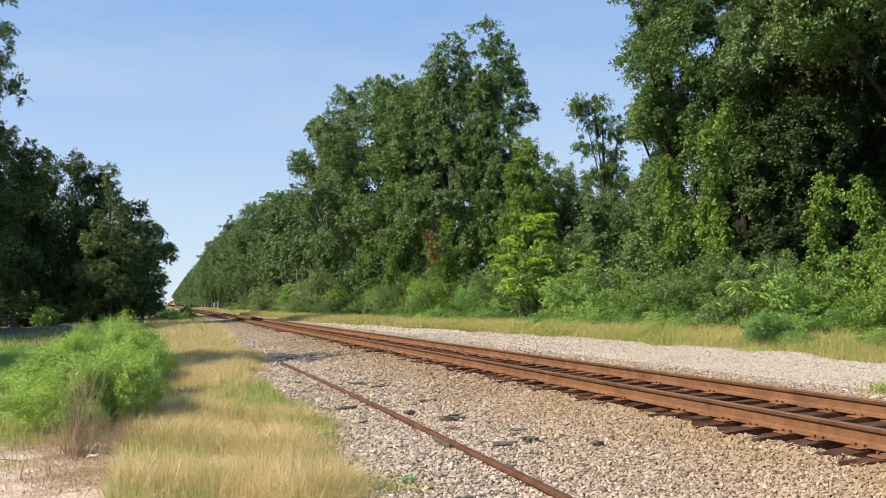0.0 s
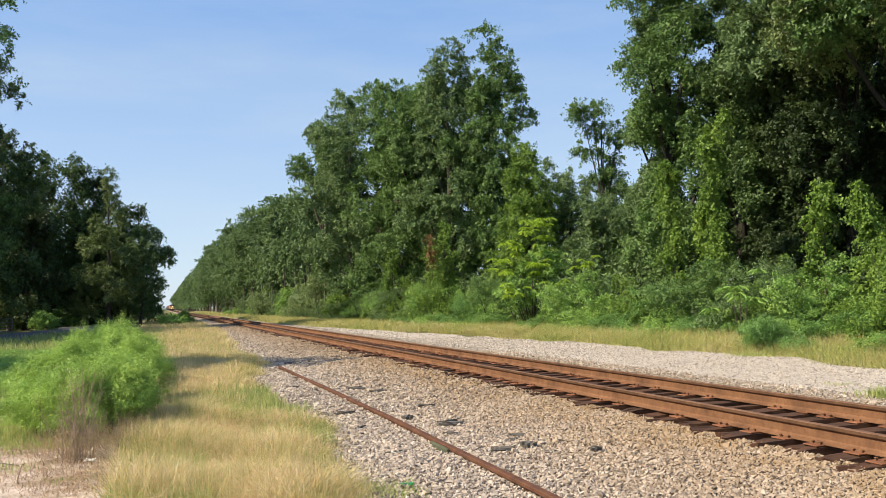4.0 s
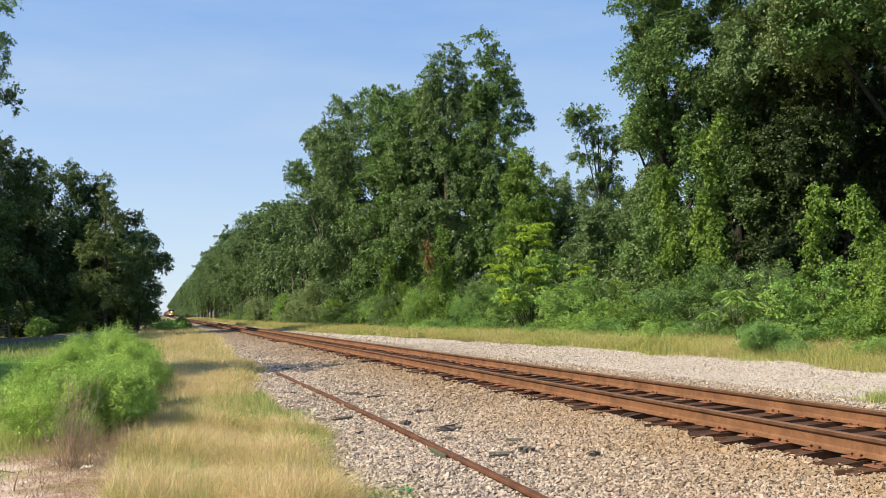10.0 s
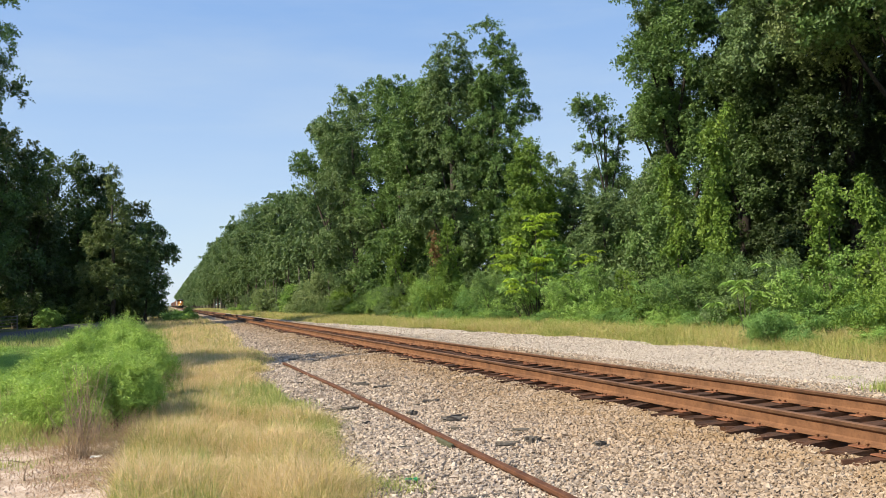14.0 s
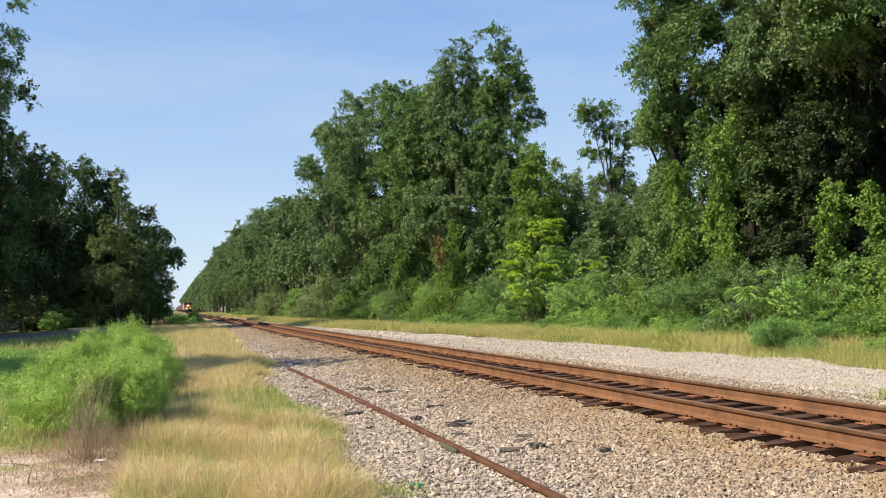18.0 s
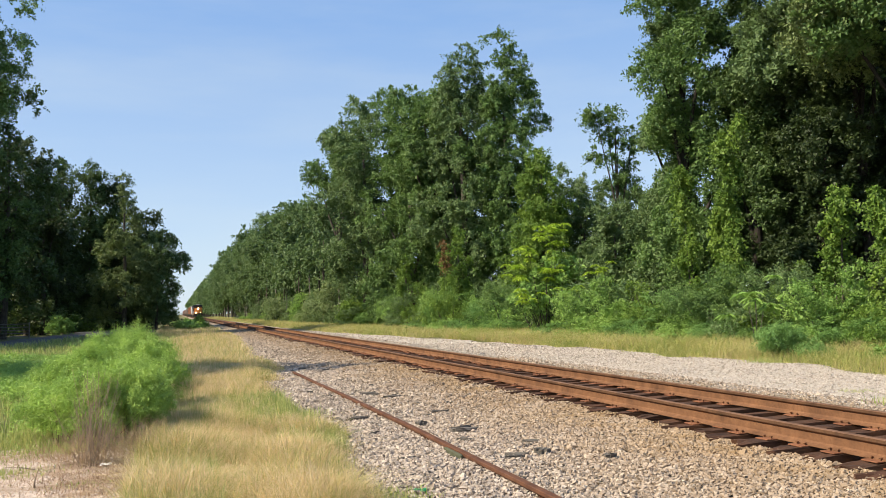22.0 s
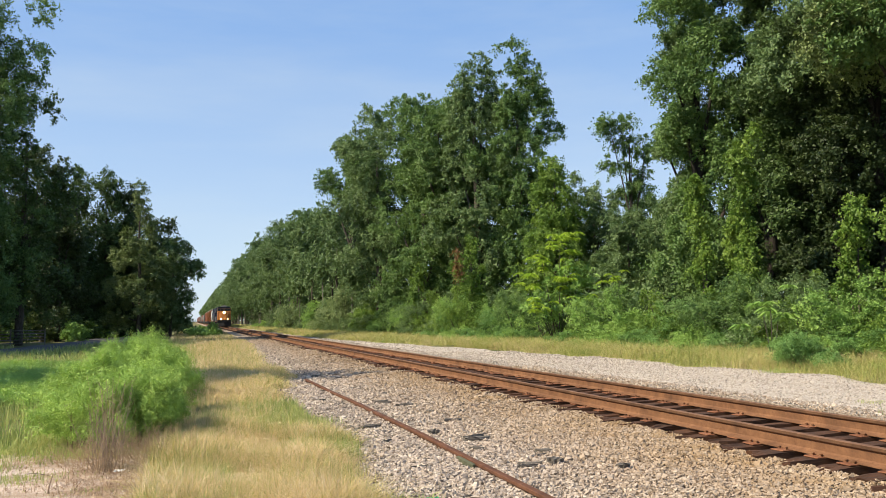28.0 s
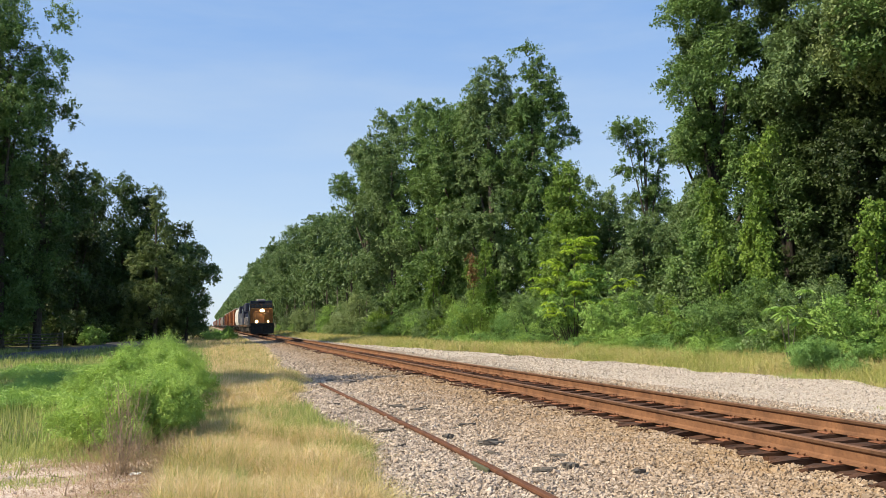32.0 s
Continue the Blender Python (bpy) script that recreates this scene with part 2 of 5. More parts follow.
M_STONE = stone_material("ballast_stone", [(0.0, (0.11, 0.085, 0.066)), (0.22, (0.30, 0.238, 0.184)), (0.6, (0.47, 0.380, 0.300)), (1.0, (0.66, 0.555, 0.455))], True)
M_LOTSTONE = stone_material("lot_stone", [(0.0, (0.20, 0.165, 0.135)), (0.5, (0.46, 0.395, 0.325)), (1.0, (0.66, 0.58, 0.49))])
M_PATCHSTONE = stone_material("patch_stone", [(0.0, (0.36, 0.26, 0.20)), (0.5, (0.64, 0.51, 0.42)), (1.0, (0.80, 0.70, 0.61))])
M_RAIL = rust_material("rail_rust", (0.095, 0.045, 0.024), (0.172, 0.082, 0.041), (0.255, 0.125, 0.062))
M_RAILTOP = rust_material("rail_head_rust", (0.10, 0.055, 0.035), (0.16, 0.085, 0.052), (0.22, 0.12, 0.075))
M_RAILSIDE = rust_material("rail_head_side", (0.055, 0.028, 0.016), (0.10, 0.050, 0.026), (0.16, 0.08, 0.042))
M_PLATE = rust_material("tie_plate_rust", (0.13, 0.050, 0.026), (0.22, 0.090, 0.045), (0.30, 0.135, 0.070))
M_OLDRAIL = rust_material("old_rail_rust", (0.065, 0.028, 0.017), (0.115, 0.050, 0.028), (0.17, 0.080, 0.045))
M_TIE = wood_material("tie_wood", (0.010, 0.006, 0.004), (0.040, 0.020, 0.012), (0.125, 0.064, 0.036), (0.115, 0.048, 0.023))
M_OLDTIE = wood_material("rotten_wood", (0.045, 0.040, 0.034), (0.115, 0.100, 0.083), (0.22, 0.19, 0.16))
M_BARK = bark_material("bark", (0.035, 0.028, 0.022), (0.13, 0.11, 0.09))
M_BARK_PALE = bark_material("pale_bark", (0.10, 0.09, 0.075), (0.26, 0.24, 0.21))
# bark with the hollow's shade put into its colour
M_BARK_SHADED = bark_material("shaded_bark", (0.018, 0.015, 0.012), (0.055, 0.046, 0.038))
M_STEM = plain_material("dry_stem", (0.20, 0.12, 0.075), 0.9, vary=0.5)
M_ASPHALT = plain_material("asphalt", (0.13, 0.125, 0.12), 0.9, vary=0.35, scale=3.0)

# ---- mesh helpers ----


def mesh_of(name, verts, faces, mat=None, smooth=False):
    """A mesh from an array of places and an array of faces that all have the same number of corners."""
    me = bpy.data.meshes.new(name)
    verts, faces = np.asarray(verts, np.float32), np.asarray(faces, np.int32)
    n, k = faces.shape
    me.vertices.add(len(verts))
    me.vertices.foreach_set("co", verts.ravel())
    me.loops.add(n * k)
    me.loops.foreach_set("vertex_index", faces.ravel())
    me.polygons.add(n)
    me.polygons.foreach_set("loop_start", np.arange(0, n * k, k, dtype=np.int32))
    me.polygons.foreach_set("use_smooth", np.full(n, smooth, bool))
    me.update(calc_edges=True)
    if mat:
        me.materials.append(mat)
    return me


def child(ob, parent):
    ob.parent = parent
    return ob


def part(name, bm, material, parent, label=""):
    """One mesh object under a thing or a part; bm may be a bmesh or a mesh."""
    if isinstance(bm, bmesh.types.BMesh):
        me = bpy.data.meshes.new(name)
        bm.to_mesh(me)
        bm.free()
        me.materials.append(material)
    else:
        me = bm
    return tagged(child(new(name, me), parent), label)


def thing(name, m, label, category, group="", kind=""):
    ob = new(name)
    ob.empty_display_size = 0.2
    ob.matrix_basis = m
    return tagged(ob, label, category, group, kind)


def box(bm, x0, x1, y0, y1, z0, z1, bevel=0.0):
    r = bmesh.ops.create_cube(bm, size=1.0)
    for v in r["verts"]:
        v.co = Vector((x0 + (v.co.x + 0.5) * (x1 - x0), y0 + (v.co.y + 0.5) * (y1 - y0), z0 + (v.co.z + 0.5) * (z1 - z0)))
    if bevel:
        edges = list({e for v in r["verts"] for e in v.link_edges})
        bmesh.ops.bevel(bm, geom=edges, offset=bevel, segments=1, affect="EDGES")
    return bm


def cyl(bm, a, b, r0, r1=None, sides=12):
    """A cylinder or cone from a to b."""
    a, b = Vector(a), Vector(b)
    m = Matrix.Translation((a + b) / 2) @ (b - a).to_track_quat("Z", "Y").to_matrix().to_4x4()
    bmesh.ops.create_cone(bm, cap_ends=True, segments=sides, radius1=r0, radius2=r0 if r1 is None else r1, depth=(b - a).length, matrix=m)
    return bm


def boxed(*args, bevel=0.0):
    return box(bmesh.new(), *args, bevel=bevel)


def rod(*args, **kw):
    return cyl(bmesh.new(), *args, **kw)


def tube_arrays(points, radii, sides=7):
    """A tapered tube along points."""
    p, r = np.asarray(points, float), np.asarray(radii, float)
    t = np.gradient(p, axis=0)
    t /= np.linalg.norm(t, axis=1, keepdims=True) + 1e-9
    ref = np.where(np.abs(t[:, 2:3]) > 0.9, [[1.0, 0, 0]], [[0, 0, 1.0]])
    u = np.cross(t, ref)
    u /= np.linalg.norm(u, axis=1, keepdims=True) + 1e-9
    v = np.cross(t, u)
    a = np.linspace(0, 2 * np.pi, sides, endpoint=False)
    ring = p[:, None] + r[:, None, None] * (np.cos(a)[None, :, None] * u[:, None] + np.sin(a)[None, :, None] * v[:, None])
    n = len(p)
    i, j = np.meshgrid(np.arange(n - 1), np.arange(sides), indexing="ij")
    k = (j + 1) % sides
    f = np.stack([i * sides + j, i * sides + k, (i + 1) * sides + k, (i + 1) * sides + j], -1).reshape(-1, 4)
    return ring.reshape(-1, 3), f


def join_arrays(pieces):
    vs, fs, n = [], [], 0
    for v, f in pieces:
        vs.append(v)
        fs.append(f + n)
        n += len(v)
    return np.concatenate(vs), np.concatenate(fs)


def unit(a):
    return a / (np.linalg.norm(a, axis=-1, keepdims=True) + 1e-9)


def leaf_arrays(rng, centres, outward, size, slim=0.55, droop=0.3):
    """One pointed leaf at each centre, facing roughly outward."""
    n = len(centres)
    nor = unit(outward + rng.normal(0, 0.42, (n, 3)) + (0, 0, 0.25))
    tip = unit(np.cross(nor, rng.normal(0, 1, (n, 3))) + (0, 0, -droop))
    side = unit(np.cross(nor, tip))
    s = (size * rng.uniform(0.65, 1.35, n))[:, None]
    foot = centres - tip * s * 0.42
    v = np.stack([foot + side * s * slim * 0.55, centres + tip * s * 0.58, foot - side * s * slim * 0.55], 1)
    return v.reshape(-1, 3), np.arange(3 * n).reshape(n, 3)


def crown_arrays(rng, lobes, clumps, leaves, size, spread=0.75, slim=0.6, hollow=0.55, ragged=0.16, hang=0.15, forks=4):
    """A crown of leafy sprays: lobes are (x, y, z, rx, ry, rz) ellipsoids, near whose skins twigs fork outwards and droop."""
    lobes = np.asarray(lobes, float)
    area = (lobes[:, 3] * lobes[:, 4] * lobes[:, 5]) ** (2 / 3)
    pick = rng.choice(len(lobes), clumps, p=area / area.sum())
    d = unit(rng.normal(0, 1, (clumps, 3)) + (0, 0, 0.15))
    rad = hollow + (1 - hollow) * rng.uniform(0, 1, clumps) ** 0.5 + rng.normal(0, ragged, clumps).clip(-0.3, 0.3)
    lob = lobes[pick]
    c = lob[:, :3] + d * lob[:, 3:] * rad[:, None]
    c[:, 2] = np.maximum(c[:, 2], 0.3)
    cr = spread * rng.uniform(0.55, 1.35, clumps)
    twig = unit(0.75 * d[:, None] + rng.normal(0, 0.7, (clumps, forks, 3)) + (0, 0, 0.2 - hang))
    long = cr[:, None] * rng.uniform(0.7, 1.75, (clumps, forks))
    which = np.repeat(np.arange(clumps), leaves)
    fork = rng.integers(0, forks, len(which))
    t = rng.uniform(0, 1, len(which)) ** 0.75
    reach = long[which, fork]
    pos = c[which] - 0.3 * d[which] * cr[which][:, None] + twig[which, fork] * (t * reach)[:, None]
    pos += rng.normal(0, 1, pos.shape) * (0.25 * cr[which] * (1 - 0.45 * t))[:, None]
    pos[:, 2] -= (0.15 + 1.2 * hang) * reach * t * t
    pos[:, 2] = np.maximum(pos[:, 2], 0.06)
    out = unit(0.5 * d[which] + 0.45 * rng.normal(0, 1, pos.shape) + (0, 0, 0.40))
    return leaf_arrays(rng, pos, out, size, slim, 0.3 + hang)

# ---- the ground ----
RAIL_TOP, TRACK_X, GAUGE = 0.60, 6.97, 1.505
PROFILE_X = (-4000, -30, -4, 0.5, 2.0, 3.2, 5.3, 5.86, 6.04, 7.9, 8.1, 8.8, 10.5, 13.5, 18, 60, 4000)
PROFILE_Z = (0.20, 0.20, 0.20, 0.20, 0.22, 0.25, 0.340, 0.356, 0.305, 0.305, 0.350, 0.33, 0.29, 0.25, 0.20, 0.20, 0.20)


def level(x, y):
    """Height of the ground."""
    x, y = np.asarray(x, float), np.asarray(y, float)
    z = np.interp(x, PROFILE_X, PROFILE_Z)
    soft = np.interp(np.abs(x - 7.0), (4.5, 7.5), (0.15, 1.0))
    return z + soft * 0.025 * (np.sin(0.9 * x + 0.7 * y) + np.sin(1.7 * y - 0.6 * x + 1.0))


def verge(y):
    """Where the left grass ends and the ballast begins."""
    y = np.asarray(y, float)
    return np.interp(y, (0, 7.0, 8.9, 11.3, 13.1, 15.7, 17.6, 23.3, 33, 58, 120, 400), (1.35, 1.55, 1.8, 1.98, 1.7, 1.95, 1.8, 2.7, 2.9, 3.9, 4.5, 4.7)) + 0.12 * np.sin(1.9 * y) + 0.07 * np.sin(5.3 * y + 1)


def lot_edge(y):
    """Where the gravel lot ends and the right-hand grass begins."""
    y = np.asarray(y, float)
    return np.interp(y, (0, 16, 27, 44, 54, 64, 86, 400), (15.2, 15.1, 14.9, 13.2, 11.7, 10.5, 10.0, 9.8)) + 0.25 * np.sin(0.8 * y) + 0.12 * np.sin(2.7 * y)


def sheet(name, xs, ys, mat, lift, label, kind="structure"):
    """A sheet over the ground, xs across (a list, or a function of y) and ys along."""
    ys = np.asarray(ys, float)
    X = np.stack([np.asarray(xs(y) if callable(xs) else xs, float) for y in ys])
    Y = np.repeat(ys[:, None], X.shape[1], 1)
    Z = level(X, Y) + lift
    if name != "ground":
        Z[:, 0] -= 0.09
        Z[:, -1] -= 0.09
        Z[0] -= 0.09
        Z[-1] -= 0.09
    V = np.stack([X, Y, Z], -1)
    n, m = X.shape
    i, j = np.meshgrid(np.arange(n - 1), np.arange(m - 1), indexing="ij")
    F = np.stack([i * m + j, i * m + j + 1, (i + 1) * m + j + 1, (i + 1) * m + j], -1).reshape(-1, 4)
    return tagged(new(name, mesh_of(name, V.reshape(-1, 3), F, mat, True)), label, name.replace("_", " "), "", kind)


YS = np.concatenate([np.linspace(-60, 0, 20), np.arange(0.5, 40, 0.5), np.arange(40, 120, 2), np.geomspace(120, 3600, 50)])
XS = np.concatenate([-np.geomspace(4000, 30, 25), np.arange(-29, -4, 1.0), np.arange(-4, 16, 0.25), np.arange(16, 40, 1.0), np.geomspace(40, 4000, 25)])
sheet("ground", XS, YS, M_SOIL, -0.055, "earth under grass and weeds along the railway")
sheet("track_bed", lambda y: np.interp(np.linspace(0, 1, 64), (0, 1), (verge(y) - 0.35, min(10.6, float(lot_edge(y)) + 0.3))), YS, M_BALLAST, 0.0, "tan and grey crushed stone ballast under the track")
sheet("gravel_lot", lambda y: np.interp(np.linspace(0, 1, 24), (0, 1), (10.3, max(10.5, lot_edge(y) + 0.3))), YS, M_LOT, 0.006, "pale grey gravel service strip beside the track")
sheet("gravel_patch", lambda y: np.linspace(-9 + 0.8 * math.sin(0.9 * y) + 7.0 * max(0.0, (1.5 - y) / 6) ** 2, -0.22 + 0.12 * math.sin(2.3 * y) - 1.2 * max(0.0, (3 - y) / 4) ** 2, 30), np.arange(-3.6, 12.7, 0.3), M_PATCH, 0.0, "pinkish bare gravel patch with thin weeds")


def road_x(y):
    mid = np.interp(y, (40, 50, 57, 77, 88, 104), (-26, -15, -11.0, -9.0, -8.2, -7.4))
    return np.linspace(mid - 2.8, mid + 2.8, 9)


sheet("road", road_x, np.arange(40, 105, 1.0), M_ASPHALT, 0.012, "worn grey asphalt lane in the shade of trees")


# ---- stones ----
CUBE = np.array([(x, y, z) for x in (-1, 1) for y in (-1, 1) for z in (-1, 1)], float)
CUBE_F = np.array([(0, 1, 3, 2), (4, 6, 7, 5), (0, 4, 5, 1), (2, 3, 7, 6), (0, 2, 6, 4), (1, 5, 7, 3)])


OCTA = np.array([(1, 0, 0), (-1, 0, 0), (0, 1, 0), (0, -1, 0), (0, 0, 1), (0, 0, -1)], float)
OCTA_F = np.array([(0, 2, 4), (2, 1, 4), (1, 3, 4), (3, 0, 4), (2, 0, 5), (1, 2, 5), (3, 1, 5), (0, 3, 5)])


def turns(rng, n):
    q = unit(rng.normal(0, 1, (n, 4)))
    w, x, y, z = q.T
    return np.stack([1 - 2 * (y * y + z * z), 2 * (x * y - z * w), 2 * (x * z + y * w), 2 * (x * y + z * w), 1 - 2 * (x * x + z * z), 2 * (y * z - x * w),
                     2 * (x * z - y * w), 2 * (y * z + x * w), 1 - 2 * (x * x + y * y)], -1).reshape(n, 3, 3)


def stones(name, seed, x, y, size, mat, label, sink=0.25):
    """Angular stones, each a broken block, lying on the ground."""
    rng = np.random.default_rng(seed)
    n = len(x)
    s = size * rng.lognormal(0, 0.28, n)
    v = 1.45 * OCTA[None] * rng.uniform(0.7, 1.0, (n, 6, 1)) * rng.uniform(0.6, 1.1, (n, 1, 3)) + rng.normal(0, 0.22, (n, 6, 3))
    v = np.einsum("nij,nkj->nki", turns(rng, n), v) * s[:, None, None]
    v[..., 2] *= 0.8
    v += np.stack([x, y, level(x, y) + s * (0.5 - sink) + rng.uniform(0, 0.012, n)], -1)[:, None]
    f = (OCTA_F[None] + 6 * np.arange(n)[:, None, None]).reshape(-1, 3)
    return tagged(new(name, mesh_of(name, v.reshape(-1, 3), f, mat)), label, "gravel", "", "stuff")


def scatter(rng, n, x0, x1, y0, y1):
    return rng.uniform(x0, x1, n), rng.uniform(y0, y1, n)


rng = np.random.default_rng(11)
xs, ys = [], []
for n, *region in ((40000, 1.3, 5.9, 5.6, 12), (9000, 3.2, 5.95, 3.9, 5.6), (21000, 1.5, 5.9, 12, 23), (9000, 5.8, 8.3, 5, 20), (7000, 2.4, 6.1, 23, 42), (5000, 8.2, 10.4, 8, 24), (4000, 3.4, 6.1, 42, 80)):
    a, b = scatter(rng, n, *region)
    xs.append(a), ys.append(b)
x, y = np.concatenate(xs), np.concatenate(ys)
keep = x > verge(y) - 0.25 + rng.normal(0, 0.12, len(x))
stones("ballast_gravel", 12, x[keep], y[keep], np.interp(y[keep], (5, 11, 20, 40, 80), (0.016, 0.018, 0.025, 0.034, 0.048)), M_STONE, "loose crushed stone, tan near the rails and grey farther off")
x, y = (np.concatenate(c) for c in zip(scatter(rng, 26000, 9.6, 15.4, 9, 36), scatter(rng, 3000, 9, 14, 36, 70)))
keep = x < lot_edge(y)
stones("lot_gravel", 13, x[keep], y[keep], np.interp(y[keep], (7, 20, 42, 80), (0.0125, 0.016, 0.026, 0.04)), M_LOTSTONE, "loose pale grey gravel")
x, y = scatter(rng, 4200, -4.2, -0.1, 6.5, 12.8)
stones("patch_gravel", 14, x, y, 0.009, M_PATCHSTONE, "loose pinkish pebbles on bare ground")


# ---- the track ----
def rail_mesh(name, y0, y1, step=6.0):
    """A flat-bottomed rail standing on z = 0, its head on top, along y."""
    half = [(0.076, 0.0), (0.076, 0.011), (0.022, 0.028), (0.0095, 0.045), (0.0095, 0.130), (0.034, 0.146), (0.037, 0.152), (0.037, 0.180), (0.030, 0.186)]
    ring = half + [(-a, b) for a, b in reversed(half)]
    ys = np.arange(y0, y1 + step, step)
    m = len(ring)
    V = np.array([(a, yy, b) for yy in ys for a, b in ring])
    F = np.array([(i * m + j, i * m + (j + 1) % m, (i + 1) * m + (j + 1) % m, (i + 1) * m + j) for i in range(len(ys) - 1) for j in range(m)])
    me = mesh_of(name, V, F, M_RAIL)
    me.materials.append(M_RAILTOP), me.materials.append(M_RAILSIDE)
    top = np.array([1 if j in (7, 8, 9) else 2 if j in (5, 6, 10, 11) else 0 for i in range(len(ys) - 1) for j in range(m)], np.int32)
    me.polygons.foreach_set("material_index", top)
    return me


track = thing("railway_track", pose(TRACK_X, 0, 0), "straight railway track with rusty rails on weathered wooden ties", "railway track", "", "structure")
rail_me = rail_mesh("rail", -40, 2600)
for side in (-1, 1):
    r = child(new("rail", rail_me), track)
    r.location = (side * GAUGE / 2, 0, RAIL_TOP - 0.186)
TIE_TOP = RAIL_TOP - 0.186 - 0.012
rng = np.random.default_rng(21)


def tie_mesh(seed):
    """A weathered tie, 2.6 m long, with checked, worn ends."""
    r = random.Random(seed)
    bm = bmesh.new()
    bmesh.ops.create_grid(bm, x_segments=10, y_segments=4, size=0.5)
    for v in bm.verts:
        v.co = Vector((v.co.x * 2.6, v.co.y * 0.225, 0))
    top = list(bm.faces)
    geo = bmesh.ops.extrude_face_region(bm, geom=top)
    for v in geo["geom"]:
        if isinstance(v, bmesh.types.BMVert):
            v.co.z = -0.18
    for v in bm.verts:
        end = abs(v.co.x) > 1.2
        v.co.x += r.uniform(-0.16, 0.04) * (1 if v.co.x > 0 else -1) if end else r.uniform(-0.05, 0.05)
        v.co.y += r.uniform(-0.014, 0.014) * (2.0 if end else 1.0)
        v.co.z += r.uniform(-0.055, 0.012) if end else r.uniform(-0.022, 0.004) if abs(v.co.x) > 0.95 else r.uniform(-0.010, 0.003)
    bmesh.ops.recalc_face_normals(bm, faces=bm.faces)
    me = bpy.data.meshes.new("tie")
    bm.to_mesh(me)
    bm.free()
    me.materials.append(M_TIE)
    return me


TIES = [tie_mesh(s) for s in range(7)]
bm = boxed(-0.17, 0.17, -0.095, 0.095, 0, 0.014, bevel=0.004)
PLATE = bpy.data.meshes.new("tie_plate")
bm.to_mesh(PLATE), bm.free(), PLATE.materials.append(M_PLATE)
bm = boxed(-0.010, 0.010, -0.008, 0.008, 0, 0.022)
box(bm, -0.016, 0.016, -0.014, 0.014, 0.020, 0.032, bevel=0.004)
SPIKE = bpy.data.meshes.new("spike")
bm.to_mesh(SPIKE), bm.free(), SPIKE.materials.append(M_RAIL)
y, far_ties = 1.0, []
for i in range(4200):
    y += 0.466 + rng.normal(0, 0.026)
    m = pose(rng.normal(0, 0.09), y, TIE_TOP - abs(rng.normal(0, 0.004)), rng.normal(0, 0.9), rng.normal(0, 0.2), rng.normal(0, 1.3))
    if i < 300:
        tie = child(new("tie", TIES[i % 7]), track)
        tie.matrix_basis = m
        if i < 110:
            for side in (-1, 1):
                pl = child(new("tie_plate", PLATE), tie)
                pl.location = (side * GAUGE / 2, 0, 0.0)
                if i < 70:
                    for dx, dy in ((-0.088, 0.045), (0.088, -0.05), (-0.088, -0.06)):
                        sp = child(new("spike", SPIKE), tie)
                        sp.location = (side * GAUGE / 2 + dx, dy, 0.012)
    else:
        far_ties.append(np.array(m.translation))
p = np.array(far_ties)
V = (CUBE * (1.3, 0.105, 0.08))[None] + (p - (0, 0, 0.08))[:, None]
F = (CUBE_F[None] + 8 * np.arange(len(p))[:, None, None]).reshape(-1, 4)
tagged(child(new("far_ties", mesh_of("far_ties", V.reshape(-1, 3), F, M_TIE)), track), "distant wooden ties", "", "", "stuff")

old = thing("disused_rail", pose(2.96, 0, 0.135), "rusty disused rail half sunk in gravel", "rail")
ro = part("rail", rail_mesh("rail", -14.0, 22.0, 1.0), M_OLDRAIL, old)
for v in ro.data.vertices:
    v.co.x += 0.055 * math.sin((v.co.y - 4) * 0.22) * (1 if v.co.y > 4 else 0.2)
    v.co.z += 0.004 * math.sin(v.co.y * 1.3)
ro.data.materials.clear()
for _ in range(3):
    ro.data.materials.append(M_OLDRAIL)


# ---- plants ----
def blades(name, seed, x, y, height, width, mat, label, lean=0.35, category="grass", lift=0.0):
    """Grass: curved, tapering blades on the ground."""
    rng = np.random.default_rng(seed)
    n = len(x)
    h = height * rng.uniform(0.55, 1.25, n)
    a = rng.uniform(0, 2 * np.pi, n)
    w = np.stack([np.cos(a), np.sin(a), 0 * a], -1) * (width * rng.uniform(0.6, 1.3, n))[:, None] * 0.5
    b = rng.uniform(0, 2 * np.pi, n)
    l = np.stack([np.cos(b), np.sin(b), 0 * b], -1) * (h * np.abs(rng.normal(0, lean, n)))[:, None]
    base = np.stack([x, y, level(x, y) - 0.05 + lift], -1)
    up = np.stack([0 * h, 0 * h, h], -1)
    mid = base + 0.55 * up + 0.28 * l
    tip = base + up * (1 - 0.25 * np.minimum(1, np.linalg.norm(l, axis=1) / h))[:, None] + l
    v = np.stack([base - w, base + w, mid + 0.8 * w, mid - 0.8 * w, tip], 1).reshape(-1, 3)
    f = (np.array([(0, 1, 2), (0, 2, 3), (3, 2, 4)])[None] + 5 * np.arange(n)[:, None, None]).reshape(-1, 3)
    return tagged(new(name, mesh_of(name, v, f, mat)), label, category, "", "stuff")


def thin(rng, x, y, scale, cut, seed=0.0):
    """Keeps places by a slow pattern, so that the cover is uneven."""
    v = np.sin(x * scale + seed) * np.cos(y * scale * 0.8 + 2 * seed) + 0.5 * np.sin(2.3 * x * scale - 1.7 * y * scale + seed)
    return v + rng.normal(0, 0.35, len(x)) > cut


rng = np.random.default_rng(31)
